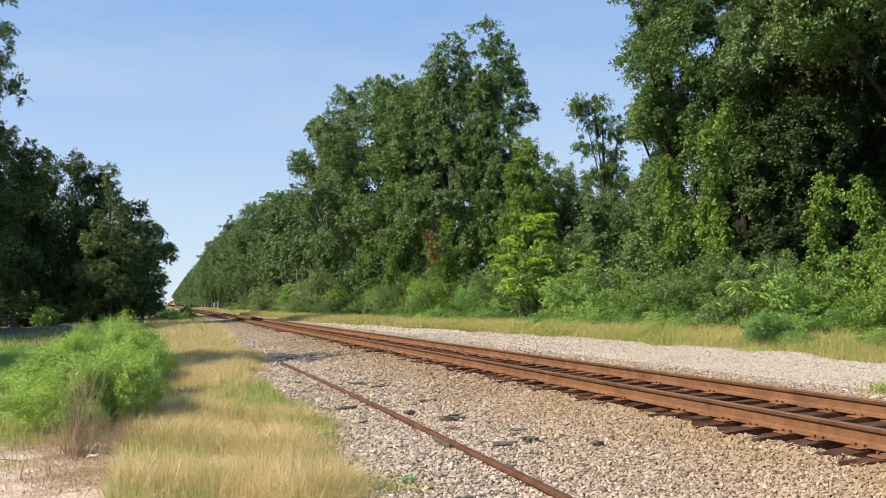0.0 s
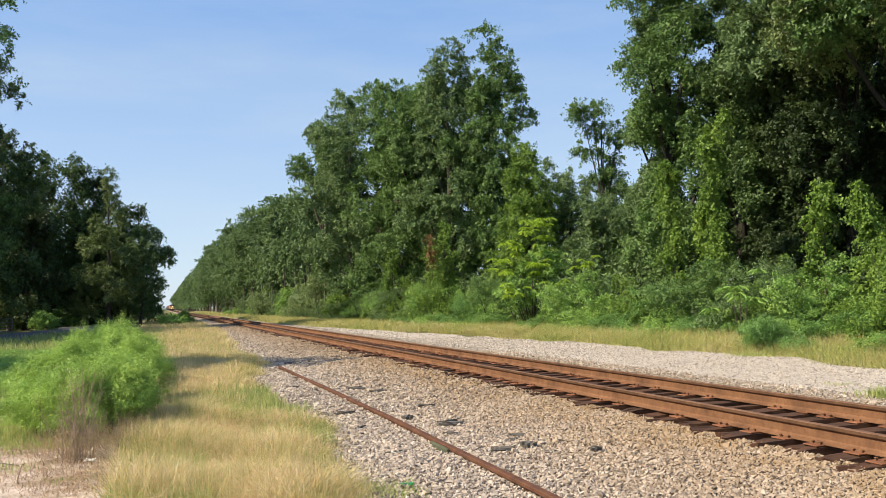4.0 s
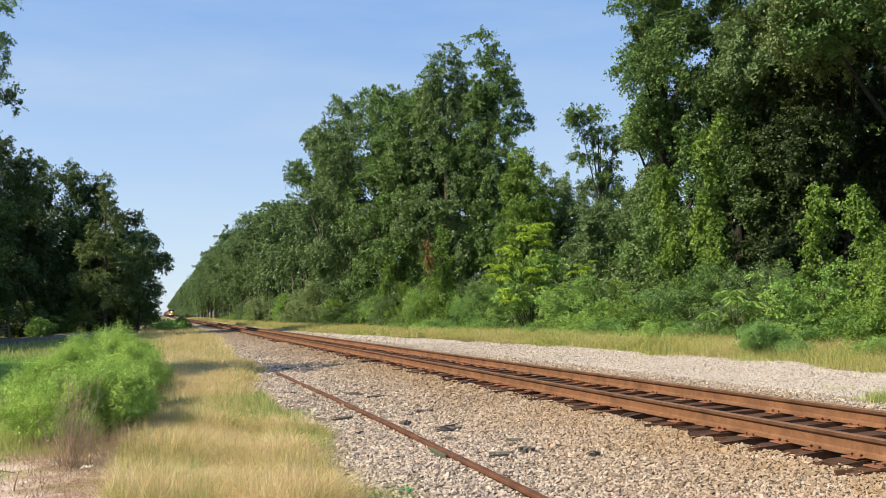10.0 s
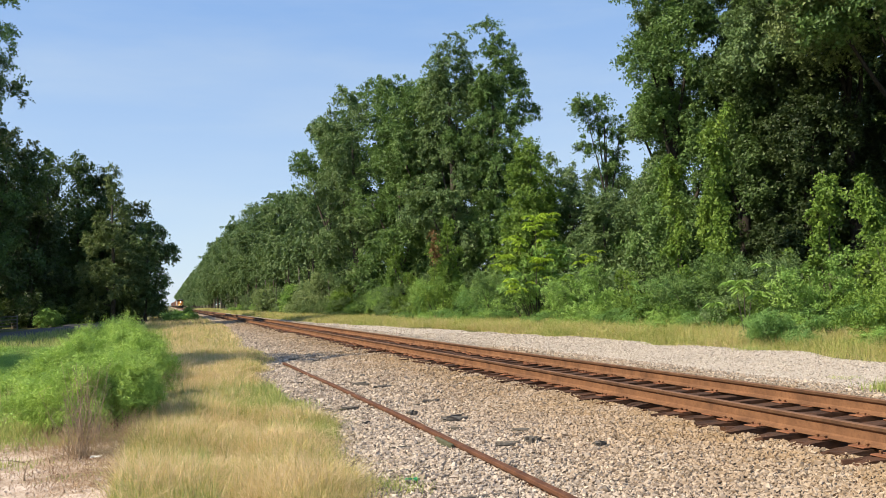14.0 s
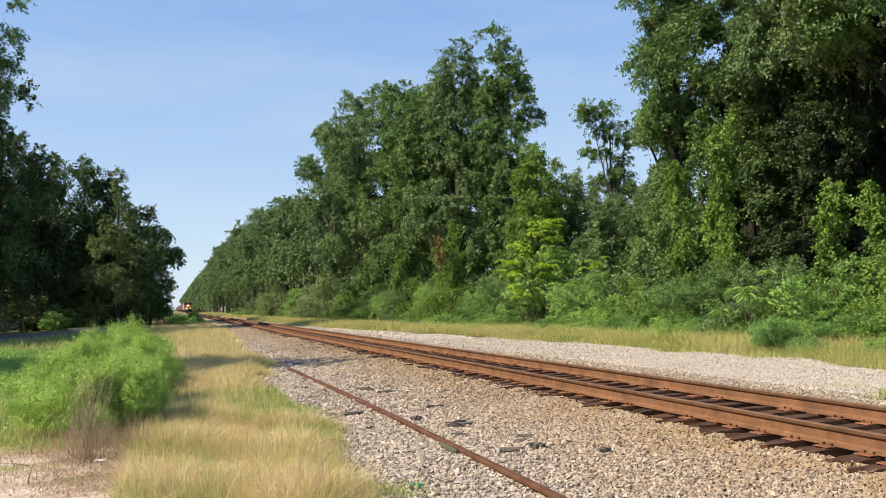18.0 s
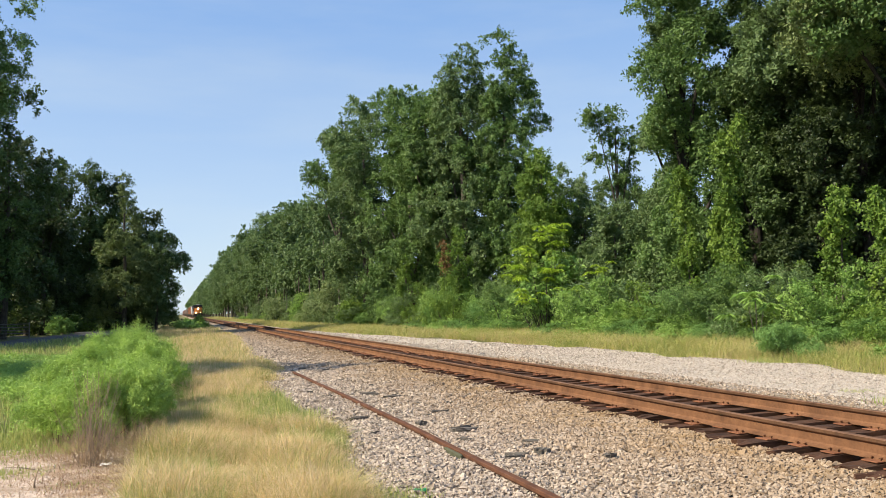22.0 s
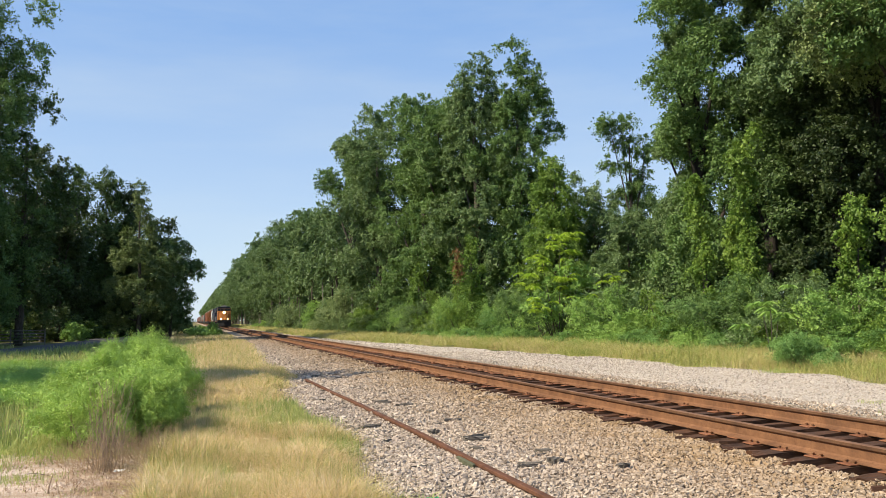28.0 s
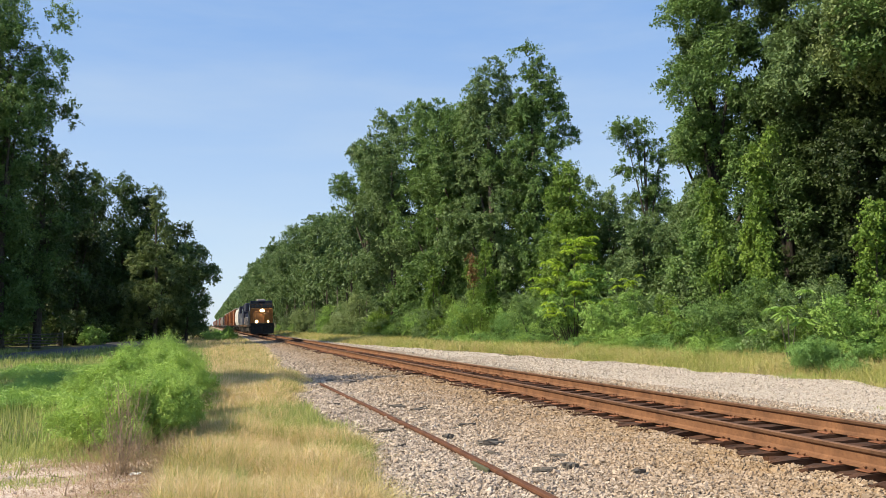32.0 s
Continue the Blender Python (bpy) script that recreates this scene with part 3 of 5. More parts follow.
# left verge, dry and tall
xs, ys, hs = [], [], []
for n, x0, x1, y0, y1, h in ((68000, -0.5, 2.1, 6.0, 13, 0.40), (46000, -0.3, 2.9, 13, 28, 0.38), (24000, -1.0, 4.2, 28, 66, 0.38), (8000, -2.0, 4.6, 66, 140, 0.42)):
    a, b = scatter(rng, n, x0, x1, y0, y1)
    xs.append(a), ys.append(b), hs.append(np.full(n, h))
x, y, h = (np.concatenate(c) for c in (xs, ys, hs))
keep = (x < verge(y) + rng.normal(0, 0.10, len(x))) & ((y > 11.5) | (x > -0.33 + rng.normal(0, 0.12, len(x)))) & thin(rng, x, y, 1.4, -1.1)
x, y, h = x[keep], y[keep], h[keep]
h = h * np.interp(verge(y) - x, (0, 0.5), (0.5, 1.0)) * (0.85 + 0.3 * np.sin(2.6 * x + 1.1 * y) * np.sin(1.7 * y - 0.8 * x))
blades("dry_grass", 32, x, y, h, np.interp(y, (5, 12, 30, 100), (0.0042, 0.008, 0.018, 0.04)), M_GRASS_L, "tall dry tan and green grass on the verge", 1.0)
# left green grass
xs, ys = zip(scatter(rng, 17000, -8, 0.3, 12.3, 25), scatter(rng, 19000, -20, 0.2, 25, 68), scatter(rng, 1500, -4.8, -0.3, 9, 12.6), scatter(rng, 4000, 0.2, 1.85, 12.6, 15.6), scatter(rng, 7500, -0.45, 0.4, 6.5, 12.5), scatter(rng, 2500, 1.2, 1.9, 9.5, 12.5), scatter(rng, 5500, -5.2, -1.3, 11.3, 13.6))
x, y = np.concatenate(xs), np.concatenate(ys)
keep = thin(rng, x, y, 0.9, -0.9, 1.0) & (np.abs(x - np.interp(y, (40, 50, 57, 77, 88, 104), (-26, -15, -11.0, -9.0, -8.2, -7.4))) > 2.5)
blades("green_grass", 33, x[keep], y[keep], np.where((y[keep] < 13.2) & (x[keep] < -0.45), np.interp(y[keep], (10.5, 12, 13.2), (0.07, 0.13, 0.22)), np.interp(y[keep], (12, 18), (0.28, 0.36))), np.interp(y[keep], (8, 14, 30, 60), (0.008, 0.014, 0.024, 0.04)), M_GRASS_G, "green grass and low weeds")
x, y = (np.concatenate(q) for q in zip(scatter(rng, 9000, -1.0, 1.6, -5, 6.0), scatter(rng, 4000, -6, -0.6, -7, -2.5)))
keep = (x < verge(np.maximum(y, 0)) + rng.normal(0, 0.1, len(x))) & (np.hypot(x, y) > 0.5) & ((x > -0.3) | (y < -2.8))
blades("trodden_grass", 36, x[keep], y[keep], np.full(int(keep.sum()), 0.16), 0.008, M_GRASS_L, "short trodden grass on the verge", 0.9)
# right belt
xs, ys = zip(scatter(rng, 84000, 14.4, 22.5, 8, 45), scatter(rng, 44000, 9.9, 20.5, 45, 120), scatter(rng, 15000, 9.6, 15, 120, 330))
x, y = np.concatenate(xs), np.concatenate(ys)
keep = x > lot_edge(y) + rng.normal(0, 0.2, len(x))
x, y = x[keep], y[keep]
blades("meadow_grass", 34, x, y, np.interp(x - lot_edge(y), (0, 0.6, 2.0), (0.18, 0.40, 0.62)), np.interp(y, (10, 40, 120, 330), (0.008, 0.016, 0.05, 0.15)), M_GRASS_R, "belt of tall yellow-green grass with tan seed heads", 1.5)


def trunk_points(rng, h, bend=0.03):
    z = np.linspace(-0.3, h, 8)
    off = np.cumsum(rng.normal(0, bend * h / 8, (8, 2)), 0)
    return np.column_stack([off - off[0], z])


def tree(name, x, y, h, lobes, seed, leaf_mat, label, clumps=420, leaves=60, size=0.22, bark=None, trunk_r=None, trunk_h=0.75, category="tree", group="", spread=0.75, slim=0.6, hollow=0.55, limbs=6):
    """A tree: tapered trunk, limbs that reach into the lobes, and a crown of leaf clumps. Lobes are relative to its foot."""
    rng = np.random.default_rng(seed)
    q = h / max(l[2] + l[5] for l in lobes)
    lobes = [(l[0], l[1], l[2] * q, l[3], l[4], l[5] * q) for l in lobes]
    ob = thing(name, pose(x, y, float(level(x, y)) - 0.05), label, category, group)
    bark = bark or M_BARK
    r0 = trunk_r or 0.016 * h
    pts = trunk_points(rng, h * trunk_h)
    v, f = tube_arrays(pts, np.linspace(r0, r0 * 0.3, len(pts)), 9)
    part("trunk", mesh_of("trunk", v, f, bark, True), bark, ob)
    order = sorted(range(len(lobes)), key=lambda i: -lobes[i][3])[:limbs]
    for i in order:
        c = np.array(lobes[i][:3])
        k = float(np.clip(c[2] * 0.55 / (h * trunk_h), 0.15, 0.85))
        start = np.array([np.interp(k * h * trunk_h, pts[:, 2], pts[:, j]) for j in range(3)])
        t = np.linspace(0, 1, 5)[:, None]
        line = start + (c - start) * t + np.array([0, 0, -0.12 * np.linalg.norm(c - start)]) * (t * (1 - t)) * 2 + rng.normal(0, 0.08, (5, 3)) * t
        v, f = tube_arrays(line, np.linspace(r0 * 0.42, r0 * 0.1, 5), 6)
        part("limb", mesh_of("limb", v, f, bark, True), bark, ob)
    v, f = crown_arrays(rng, lobes, clumps, leaves, size, spread, slim, hollow)
    part("crown", mesh_of("crown", v, f, leaf_mat), leaf_mat, ob)
    return ob


def wood_lobes(seed, h, r, low=0.12, tips=6, count=30, taper=1.3):
    """Lobes of a forest-edge tree, leafy to near the ground, boughs of very different sizes, with a broken top."""
    g = random.Random(seed)
    out = []
    for k in range(count):
        q = (k + g.random()) / count
        z = h * (low + (0.90 - low) * q)
        w = r * (0.62 + 0.42 * math.sin(math.pi * (0.12 + 0.70 * q))) * (1.0 if q < 0.7 else 1.0 - taper * (q - 0.7))
        a = g.uniform(0, 6.28)
        s = w * (0.17 + 0.38 * g.random() ** 1.6)
        d = g.uniform(0.15, 1.0) * (w - 0.75 * s)
        out.append((d * math.cos(a), d * math.sin(a), z, s, s * g.uniform(0.7, 1.2), min(s * g.uniform(0.5, 0.95), 0.08 * h)))
    for _ in range(tips):
        a, d = g.uniform(0, 6.28), g.uniform(0.05, 0.55 if taper > 1 else 0.8) * r
        out.append((d * math.cos(a), d * math.sin(a), h * g.uniform(0.86, 0.975), r * g.uniform(0.10, 0.24), r * g.uniform(0.10, 0.24), h * g.uniform(0.03, 0.06)))
    return out


G_EDGE = "trees along the wood's edge"
# tall trees nearest on the right, hung with creepers
BIG = "tall leafy tree of the wood edge hung with creepers"
# all but the first and last carry the hollow's shade in leaf colour
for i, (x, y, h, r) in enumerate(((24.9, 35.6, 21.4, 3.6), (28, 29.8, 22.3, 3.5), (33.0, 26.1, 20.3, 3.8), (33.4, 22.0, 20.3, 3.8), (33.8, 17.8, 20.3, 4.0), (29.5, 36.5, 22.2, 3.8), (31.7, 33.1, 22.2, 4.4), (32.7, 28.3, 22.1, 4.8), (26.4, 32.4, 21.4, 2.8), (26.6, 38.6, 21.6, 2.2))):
    tree("tree", x, y, h, wood_lobes(50 + i, h, r, 0.14), 60 + i, (M_LEAF, M_LEAF_SHADED, M_LEAF_SHADED, M_LEAF_SHADED, M_LEAF_SHADED, M_LEAF_SHADED, M_LEAF_SHADED, M_LEAF_SHADED, M_LEAF_HALFSHADE, M_LEAF_OLIVE)[i], BIG, 950 if i in (0, 1, 8, 9) else 430, 88 if i in (0, 1, 8, 9) else 96, 0.145 if i in (0, 1, 8, 9) else 0.165, bark=M_BARK_SHADED, group=G_EDGE, spread=0.52)
# high crowns that lean out over a dark hollow
for i, (x, y, h) in enumerate(((29.4, 24.9, 21.3), (29.8, 21.6, 20.3), (30.4, 18.6, 20.3), (29.2, 28.5, 21.3))):
    g = random.Random(700 + i)
    lob = []
    for k in range(15):
        out = g.uniform(0, 1)
        z = 10.6 + 3.0 * (1 - out) + g.uniform(0, 9)
        s = g.uniform(0.9, 1.7)
        lob.append((-7.4 * out * (1 - 0.05 * (z - 12)) + 0.5, g.uniform(-2.4, 2.4), z, s, s, s * 0.7))
    tree("tree", x, y, h, lob, 76 + i, (M_LEAF_CONE, M_LEAF, M_LEAF_CONE, M_LEAF_OLIVE)[i], "tall tree whose sunlit crown leans out over shade", 560, 80, 0.145, bark=M_BARK_SHADED, group=G_EDGE, spread=0.52, limbs=4)
# slim tree standing clear behind the gap
tree("tree", 29.4, 50.6, 15.9, [(-1.2, 0, 15.8, 1.2, 1.0, 0.8), (-0.3, 0, 16.4, 0.9, 0.9, 0.5), (0.4, 0, 14.6, 1.2, 1.0, 0.9), (1.5, 0, 14.4, 1.0, 0.9, 1.0), (-1.0, 0, 13.0, 0.8, 0.8, 0.6), (0.9, 0, 12.4, 1.2, 1.0, 0.9), (1.3, 0, 10.8, 1.0, 0.9, 0.8), (0.2, 0, 11.2, 0.9, 0.9, 0.8)], 70, M_LEAF,
     "slim open-crowned tree rising above low wood", 110, 110, 0.15, group=G_EDGE, hollow=0.2, spread=0.5, trunk_h=0.86, trunk_r=0.16)
# low wood behind the gap
for i, (x, y, h, r) in enumerate(((27.0, 51.3, 11.1, 2.5), (29.6, 52.4, 11.0, 2.7), (30.9, 49.2, 10.8, 2.7), (29.9, 44.5, 10.5, 2.8), (26.3, 53.1, 12.2, 2.3), (27.6, 41.7, 9.5, 2.8), (26.1, 45.0, 8.6, 2.7), (32.8, 54.0, 10.7, 3.4))):
    tree("tree", x, y, h, wood_lobes(80 + i, h, r, 0.1, 3), 90 + i, M_LEAF_OLIVE, "lower olive-green tree filling a gap in the wood", 420, 70, 0.135, group=G_EDGE, spread=0.42)
# creeper-clad conical tree
tree("tree", 23.2, 49.6, 12.4, [(0, 0, 12.6, 0.8, 0.8, 0.9), (-0.2, 0, 11.0, 1.3, 1.2, 1.2), (0.3, 0, 9.2, 1.7, 1.6, 1.4), (-0.2, 0, 7.0, 2.1, 2.0, 1.5), (0, 0, 4.6, 2.4, 2.2, 1.6), (0, 0, 2.4, 2.4, 2.2, 1.4)], 71, M_VINE,
     "conical tree smothered in bright green creeper", 560, 84, 0.145, group=G_EDGE, spread=0.42)
# the tallest group: two ragged tops, then shoulders falling away along the line
tree("tree", 25.4, 61.0, 24.7, wood_lobes(172, 21.5, 4.9, 0.1, 3) + [(0.0, 0, 23.6, 1.2, 1.1, 1.3), (-0.3, 0, 24.8, 0.6, 0.6, 0.5), (0.9, 0, 22.2, 1.2, 1.2, 1.2), (0.4, 0, 20.6, 1.7, 1.6, 1.4), (1.9, 0, 20.2, 1.2, 1.2, 1.2), (1.4, 0, 18.2, 1.9, 1.8, 1.6), (3.7, 0, 17.6, 0.7, 0.6, 0.4), (2.7, 0, 17.2, 1.1, 1.0, 0.8), (-1.5, 0, 24.4, 0.4, 0.4, 0.3)], 72, M_LEAF,
     "tallest tree of the wood edge with a narrow ragged top", 1250, 84, 0.17, group=G_EDGE, spread=0.48)
tree("tree", 22.7, 63.5, 24.0, wood_lobes(173, 22.5, 5.0, 0.1, 3) + [(0.3, 0, 23.4, 1.2, 1.1, 1.1), (-0.9, 0, 22.8, 0.9, 0.9, 1.0), (1.3, 0, 22.2, 1.0, 1.0, 1.0), (0.0, 0, 21.2, 1.9, 1.8, 1.4), (-1.6, 0, 20.6, 1.0, 1.0, 1.1), (2.1, 0, 20.4, 1.2, 1.2, 1.2), (0.5, 0, 18.8, 2.6, 2.4, 1.8)], 73, M_LEAF_OLIVE,
     "tall dark tree with a ragged rounded top", 1250, 84, 0.17, group=G_EDGE, spread=0.5)
tree("tree", 21.6, 67.4, 21.8, wood_lobes(179, 21.8, 4.8, 0.2, 10, 32, 0.5), 79, M_LEAF, "tall broad tree between the ragged tops", 800, 78, 0.18, group=G_EDGE, spread=0.55)
# the last three hold the wood's inner shade in their leaf colour
for i, (x, y, h, r, mat) in enumerate(((20.1, 71.2, 23.3, 5.6, M_LEAF), (17.6, 78.4, 23.0, 5.3, M_LEAF_OLIVE), (16.9, 86.8, 22.7, 4.0, M_LEAF), (21.8, 77.8, 20.0, 4.0, M_LEAF_SHADED), (20.4, 91.1, 19.1, 4.0, M_LEAF_SHADED), (25.1, 69.2, 18.1, 4.0, M_LEAF_SHADED))):
    tree("tree", x, y, h, wood_lobes(100 + i, h, r, 0.64 if i == 2 else 0.1, 10, 22 if i == 2 else 34, 0.5 if i < 3 else 1.3), 110 + i, mat, "broad spreading tree at the wood edge" if i < 3 else "tree within the wood with shade in its leaf colour", (1000, 1000, 480)[i] if i < 3 else 300, 78 if i < 3 else 64, 0.19 if i < 3 else 0.3, group=G_EDGE, spread=0.58 if i < 3 else 0.85)

# the wood running on beside the track; slighter models for the far end
DISTANT = [tree("tree", 14.0 + i, 470 + 25 * i, h, wood_lobes(125 + i, h, r, 0.14, 7, 18), 135 + i, M_LEAF_FAR, "leafy tree in the long wood beside the track", 190, 44, 0.52, group="trees of the long wood", spread=1.05, limbs=2) for i, (h, r) in enumerate(((19.0, 5.2), (20.6, 5.4)))]
FAR = [tree("tree", 18.7 - 0.55 * i, 100 + 12 * i, h, wood_lobes(120 + i, h, r, (0.20, 0.34, 0.28, 0.20, 0.30)[i], 9, 30, 0.7), 130 + i, mat, "leafy tree in the long wood beside the track", 380, 64, 0.30, group="trees of the long wood", spread=0.8, bark=M_BARK_PALE if i % 2 else M_BARK, limbs=3)
       for i, (h, r, mat) in enumerate(((15.2, 4.8, M_LEAF_FAR), (17.0, 5.0, M_LEAF_FAR), (18.3, 5.0, M_LEAF_OLIVE), (19.8, 5.2, M_LEAF_FAR), (19.6, 5.2, M_LEAF_FAR)))]
for i in range(9):
    copy_thing(DISTANT[i % 2] if i % 2 else FAR[0], pose(39.0 + 3.5 * (i % 2), 10.0 + 4.5 * i, 0.15, 0, 0, 77 * i))
rng = np.random.default_rng(141)
y = 158.0
for i in range(64):
    y += 6.0 + i * 0.3
    x = np.interp(y, (150, 190, 230, 340, 500), (16.6, 15.6, 15.2, 15.0, 14.8)) + rng.uniform(-0.5, 0.8)
    copy_thing((FAR[3 + i % 2 if i % 3 else 2] if y < 300 else DISTANT[i % 2]), pose(x, y, 0.15, 0, 0, rng.uniform(0, 360)))
    if i < 24:
        copy_thing(FAR[(i * 3 + 1) % 5] if i < 10 else DISTANT[i % 2], pose(x + 6.5, y - 48 + 3 * (i % 3), 0.15, 0, 0, rng.uniform(0, 360)))

for i in range(12):
    y = 84.0 + 5.5 * i
    x = float(np.interp(y, (80, 110, 160), (15.8, 15.0, 14.4))) + rng.uniform(-0.5, 0.5)
    h = rng.uniform(9.0, 13.0)
    tree("tree", x, y, h, [(rng.uniform(-0.6, 0.6), rng.uniform(-0.6, 0.6), h - 1.4 * k, 1.1, 1.0, 1.0) for k in range(3)], 600 + i, M_LEAF_FAR, "slim pale-trunked tree at the edge of the long wood", 40, 36, 0.34, bark=M_BARK_PALE if i % 3 == 0 else M_BARK, trunk_r=0.12, trunk_h=0.9, group="trees of the long wood", limbs=2)

# ---- trees on the left, seen from their shaded side; most leaf colours hold that shade ----
G_LEFT = "trees on the shaded side of the line"
LEFT = ((-15.5, 70.2, 30.2, 5.2, M_LEAF, 'tall feathery tree leaning over the lane'), (-19.3, 73.1, 32.2, 5.6, M_LEAF_SHADED, 'tall tree beside the lane with shade in its leaf colour'), (-14.1, 89.0, 19.8, 4.1, M_LEAF_SHADED, 'dense tree with shade put into its leaf colour'), (-12.9, 102.5, 20.2, 4.2, M_LEAF_HALFSHADE, 'dense tree with half shade put into its crown colour'), (-9.8, 104.5, 20.0, 4.0, M_LEAF_HALFSHADE, 'dense tree with shade put into its leaf colour'), (-8.0, 111.4, 18.6, 4.9, M_LEAF_SHADED, 'dense tree with shade put into its leaf colour'), (-4.0, 115.9, 15.9, 3.8, M_LEAF_SHADED, 'dense tree with shade put into its leaf colour'), (-19.0, 101.6, 21.2, 5.6, M_LEAF_SHADED, 'dense tree with shade put into its leaf colour'), (-23.3, 94.9, 22.4, 5.9, M_LEAF_SHADED, 'dense tree with shade put into its leaf colour'), (-13.0, 107.6, 18.6, 5.1, M_LEAF_SHADED, 'dense tree with shade put into its leaf colour'), (-7.6, 106.0, 18.6, 3.6, M_LEAF_SHADED, 'dense tree with shade put into its leaf colour'), (-12.6, 88.0, 17.6, 3.6, M_LEAF_SHADED, 'dense tree with shade put into its leaf colour'), (-13.8, 75.5, 23.0, 4.4, M_LEAF_HALFSHADE, 'tall tree beside the lane with shade in its leaf colour'))
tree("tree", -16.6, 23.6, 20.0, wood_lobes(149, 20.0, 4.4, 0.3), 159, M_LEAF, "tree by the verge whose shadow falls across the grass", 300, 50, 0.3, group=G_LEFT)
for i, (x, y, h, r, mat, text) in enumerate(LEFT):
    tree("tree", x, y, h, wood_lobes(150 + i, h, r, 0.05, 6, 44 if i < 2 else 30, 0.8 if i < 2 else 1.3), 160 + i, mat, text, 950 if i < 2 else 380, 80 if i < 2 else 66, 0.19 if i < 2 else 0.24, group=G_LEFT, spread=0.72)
g = random.Random(181)
cone = [(0, 0, 17.2, 0.6, 0.6, 0.8)]
for k in range(34):
    z = 2.0 + 14.6 * (k + g.random()) / 34
    w = min(3.9, 0.33 * (17.6 - z) + 0.3)
    a, s = g.uniform(0, 6.28), w * g.uniform(0.22, 0.48)
    cone.append(((w - s) * math.cos(a), (w - s) * math.sin(a), z, s, s, 0.7 * s + 0.25))
tree("tree", -5.6, 96.0, 17.4, cone, 171, M_LEAF_CONE, "pointed olive-green tree at the end of the shaded row", 620, 72, 0.20, group=G_LEFT, spread=0.5)
tree("tree", -2.3, 97.0, 11.2, [(0.6, 0, 10.2, 1.4, 1.3, 0.9), (1.5, 0, 10.0, 0.8, 0.8, 0.6), (2.3, 0, 7.9, 1.2, 1.1, 0.8), (2.9, 0, 7.3, 0.7, 0.7, 0.6), (1.2, 0, 7.3, 1.3, 1.2, 0.9), (0.2, 0, 8.6, 1.5, 1.4, 1.1), (0.6, 0, 5.6, 1.5, 1.4, 1.0), (1.4, 0, 4.4, 1.2, 1.1, 0.8), (0.2, 0, 3.2, 1.7, 1.6, 1.2), (0.8, 0, 1.8, 1.5, 1.4, 0.9)],
     172, M_LEAF_OLIVE, "smaller tree reaching out towards the track", 330, 66, 0.20, group=G_LEFT, spread=0.5)
# three loops of trees out of view, added to shade lane and left row
for i in range(16):
    copy_thing(DISTANT[i % 2], pose(-30.0 - 5.5 * (i % 4) - 0.8 * (i % 3), 52.0 + 3.8 * (i // 2) + 2 * (i % 3), 0.15, 0, 0, 47 * i))
for i in range(10):
    shade = copy_thing(DISTANT[i % 2], pose(-25.0 - 4.0 * (i % 2), 57.0 + 2.5 * i, 0.15, 0, 0, 83 * i))
    shade.scale = (1.1, 1.1, 1.22)
for i in range(14):
    copy_thing(DISTANT[i % 2], pose(-22.5 - 7.5 * (i % 2) - 0.6 * (i % 3), 49.0 + 1.4 * i, 0.15, 0, 0, 61 * i))
for i in range(14):
    copy_thing(FAR[i % 2] if i < 4 else DISTANT[0], pose(-9.5 - 0.2 * (i % 3), 136 + i * 12, 0.0, 0, 0, 37 * i))


# ---- scrub under the wood ----
def shrub(name, m, seed, lobes, mat, label, clumps=60, leaves=40, size=0.15, group="", stems=5, slim=0.5, category="shrub", stem_mat=None, spread=0.4, stem_r=0.0, hang=0.1, hollow=0.35):
    rng = np.random.default_rng(seed)
    ob = thing(name, m, label, category, group)
    top = max(l[2] for l in lobes)
    for _ in range(stems):
        l = lobes[rng.integers(len(lobes))]
        t = np.linspace(0, 1, 4)[:, None]
        end = np.array(l[:3]) + rng.normal(0, 0.15, 3) * np.array(l[3:])
        line = np.array([0.15 * end[0], 0.15 * end[1], -0.05]) * (1 - t) + end * t + np.array([0, 0, 0.12 * top]) * t * (1 - t)
        v, f = tube_arrays(line, np.linspace(stem_r or 0.012 * top + 0.008, 0.4 * stem_r or 0.005, 4), 5)
        part("stem", mesh_of("stem", v, f, stem_mat or M_BARK), stem_mat or M_BARK, ob)
    v, f = crown_arrays(rng, lobes, clumps, leaves, size, spread, slim, hollow, hang=hang)
    part("foliage", mesh_of("foliage", v, f, mat), mat, ob)
    return ob


def mound(seed, r, h):
    g = random.Random(seed)
    out = []
    for _ in range(14):
        a, d = g.uniform(0, 6.28), r * math.sqrt(g.random())
        s = r * (0.16 + 0.34 * g.random() ** 1.5)
        z = h * (0.92 - 0.6 * (d / r) ** 2) * g.uniform(0.35, 1.0)
        out.append((0.85 * d * math.cos(a), 0.85 * d * math.sin(a), max(z, 0.12 * h), s, s, min(0.75 * s, 0.22 * h)))
    return out


G_SCRUB = "scrub along the foot of the wood"
BUSH = [shrub("shrub", pose(20.8, 12 + 3.2 * i, 0.15), 200 + i, mound(200 + i, 2.2, 3.0 + 0.6 * (i % 3)), (M_SCRUB, M_BLUEWEED, M_VINE, M_SCRUB, M_LEAF_OLIVE, M_LEAF)[i], "leafy green scrub at the foot of the wood", 130, 100, 0.082, G_SCRUB, spread=0.34) for i in range(6)]
REAR = [shrub("shrub", pose(27.5, 60.0 + 4 * i, 0.15), 216 + i, mound(216 + i, 2.2, 3.2), (M_LEAF_OLIVE, M_VINE)[i], "leafy undergrowth within the wood", 48, 36, 0.20, G_SCRUB, spread=0.42) for i in range(2)]
rng = np.random.default_rng(211)
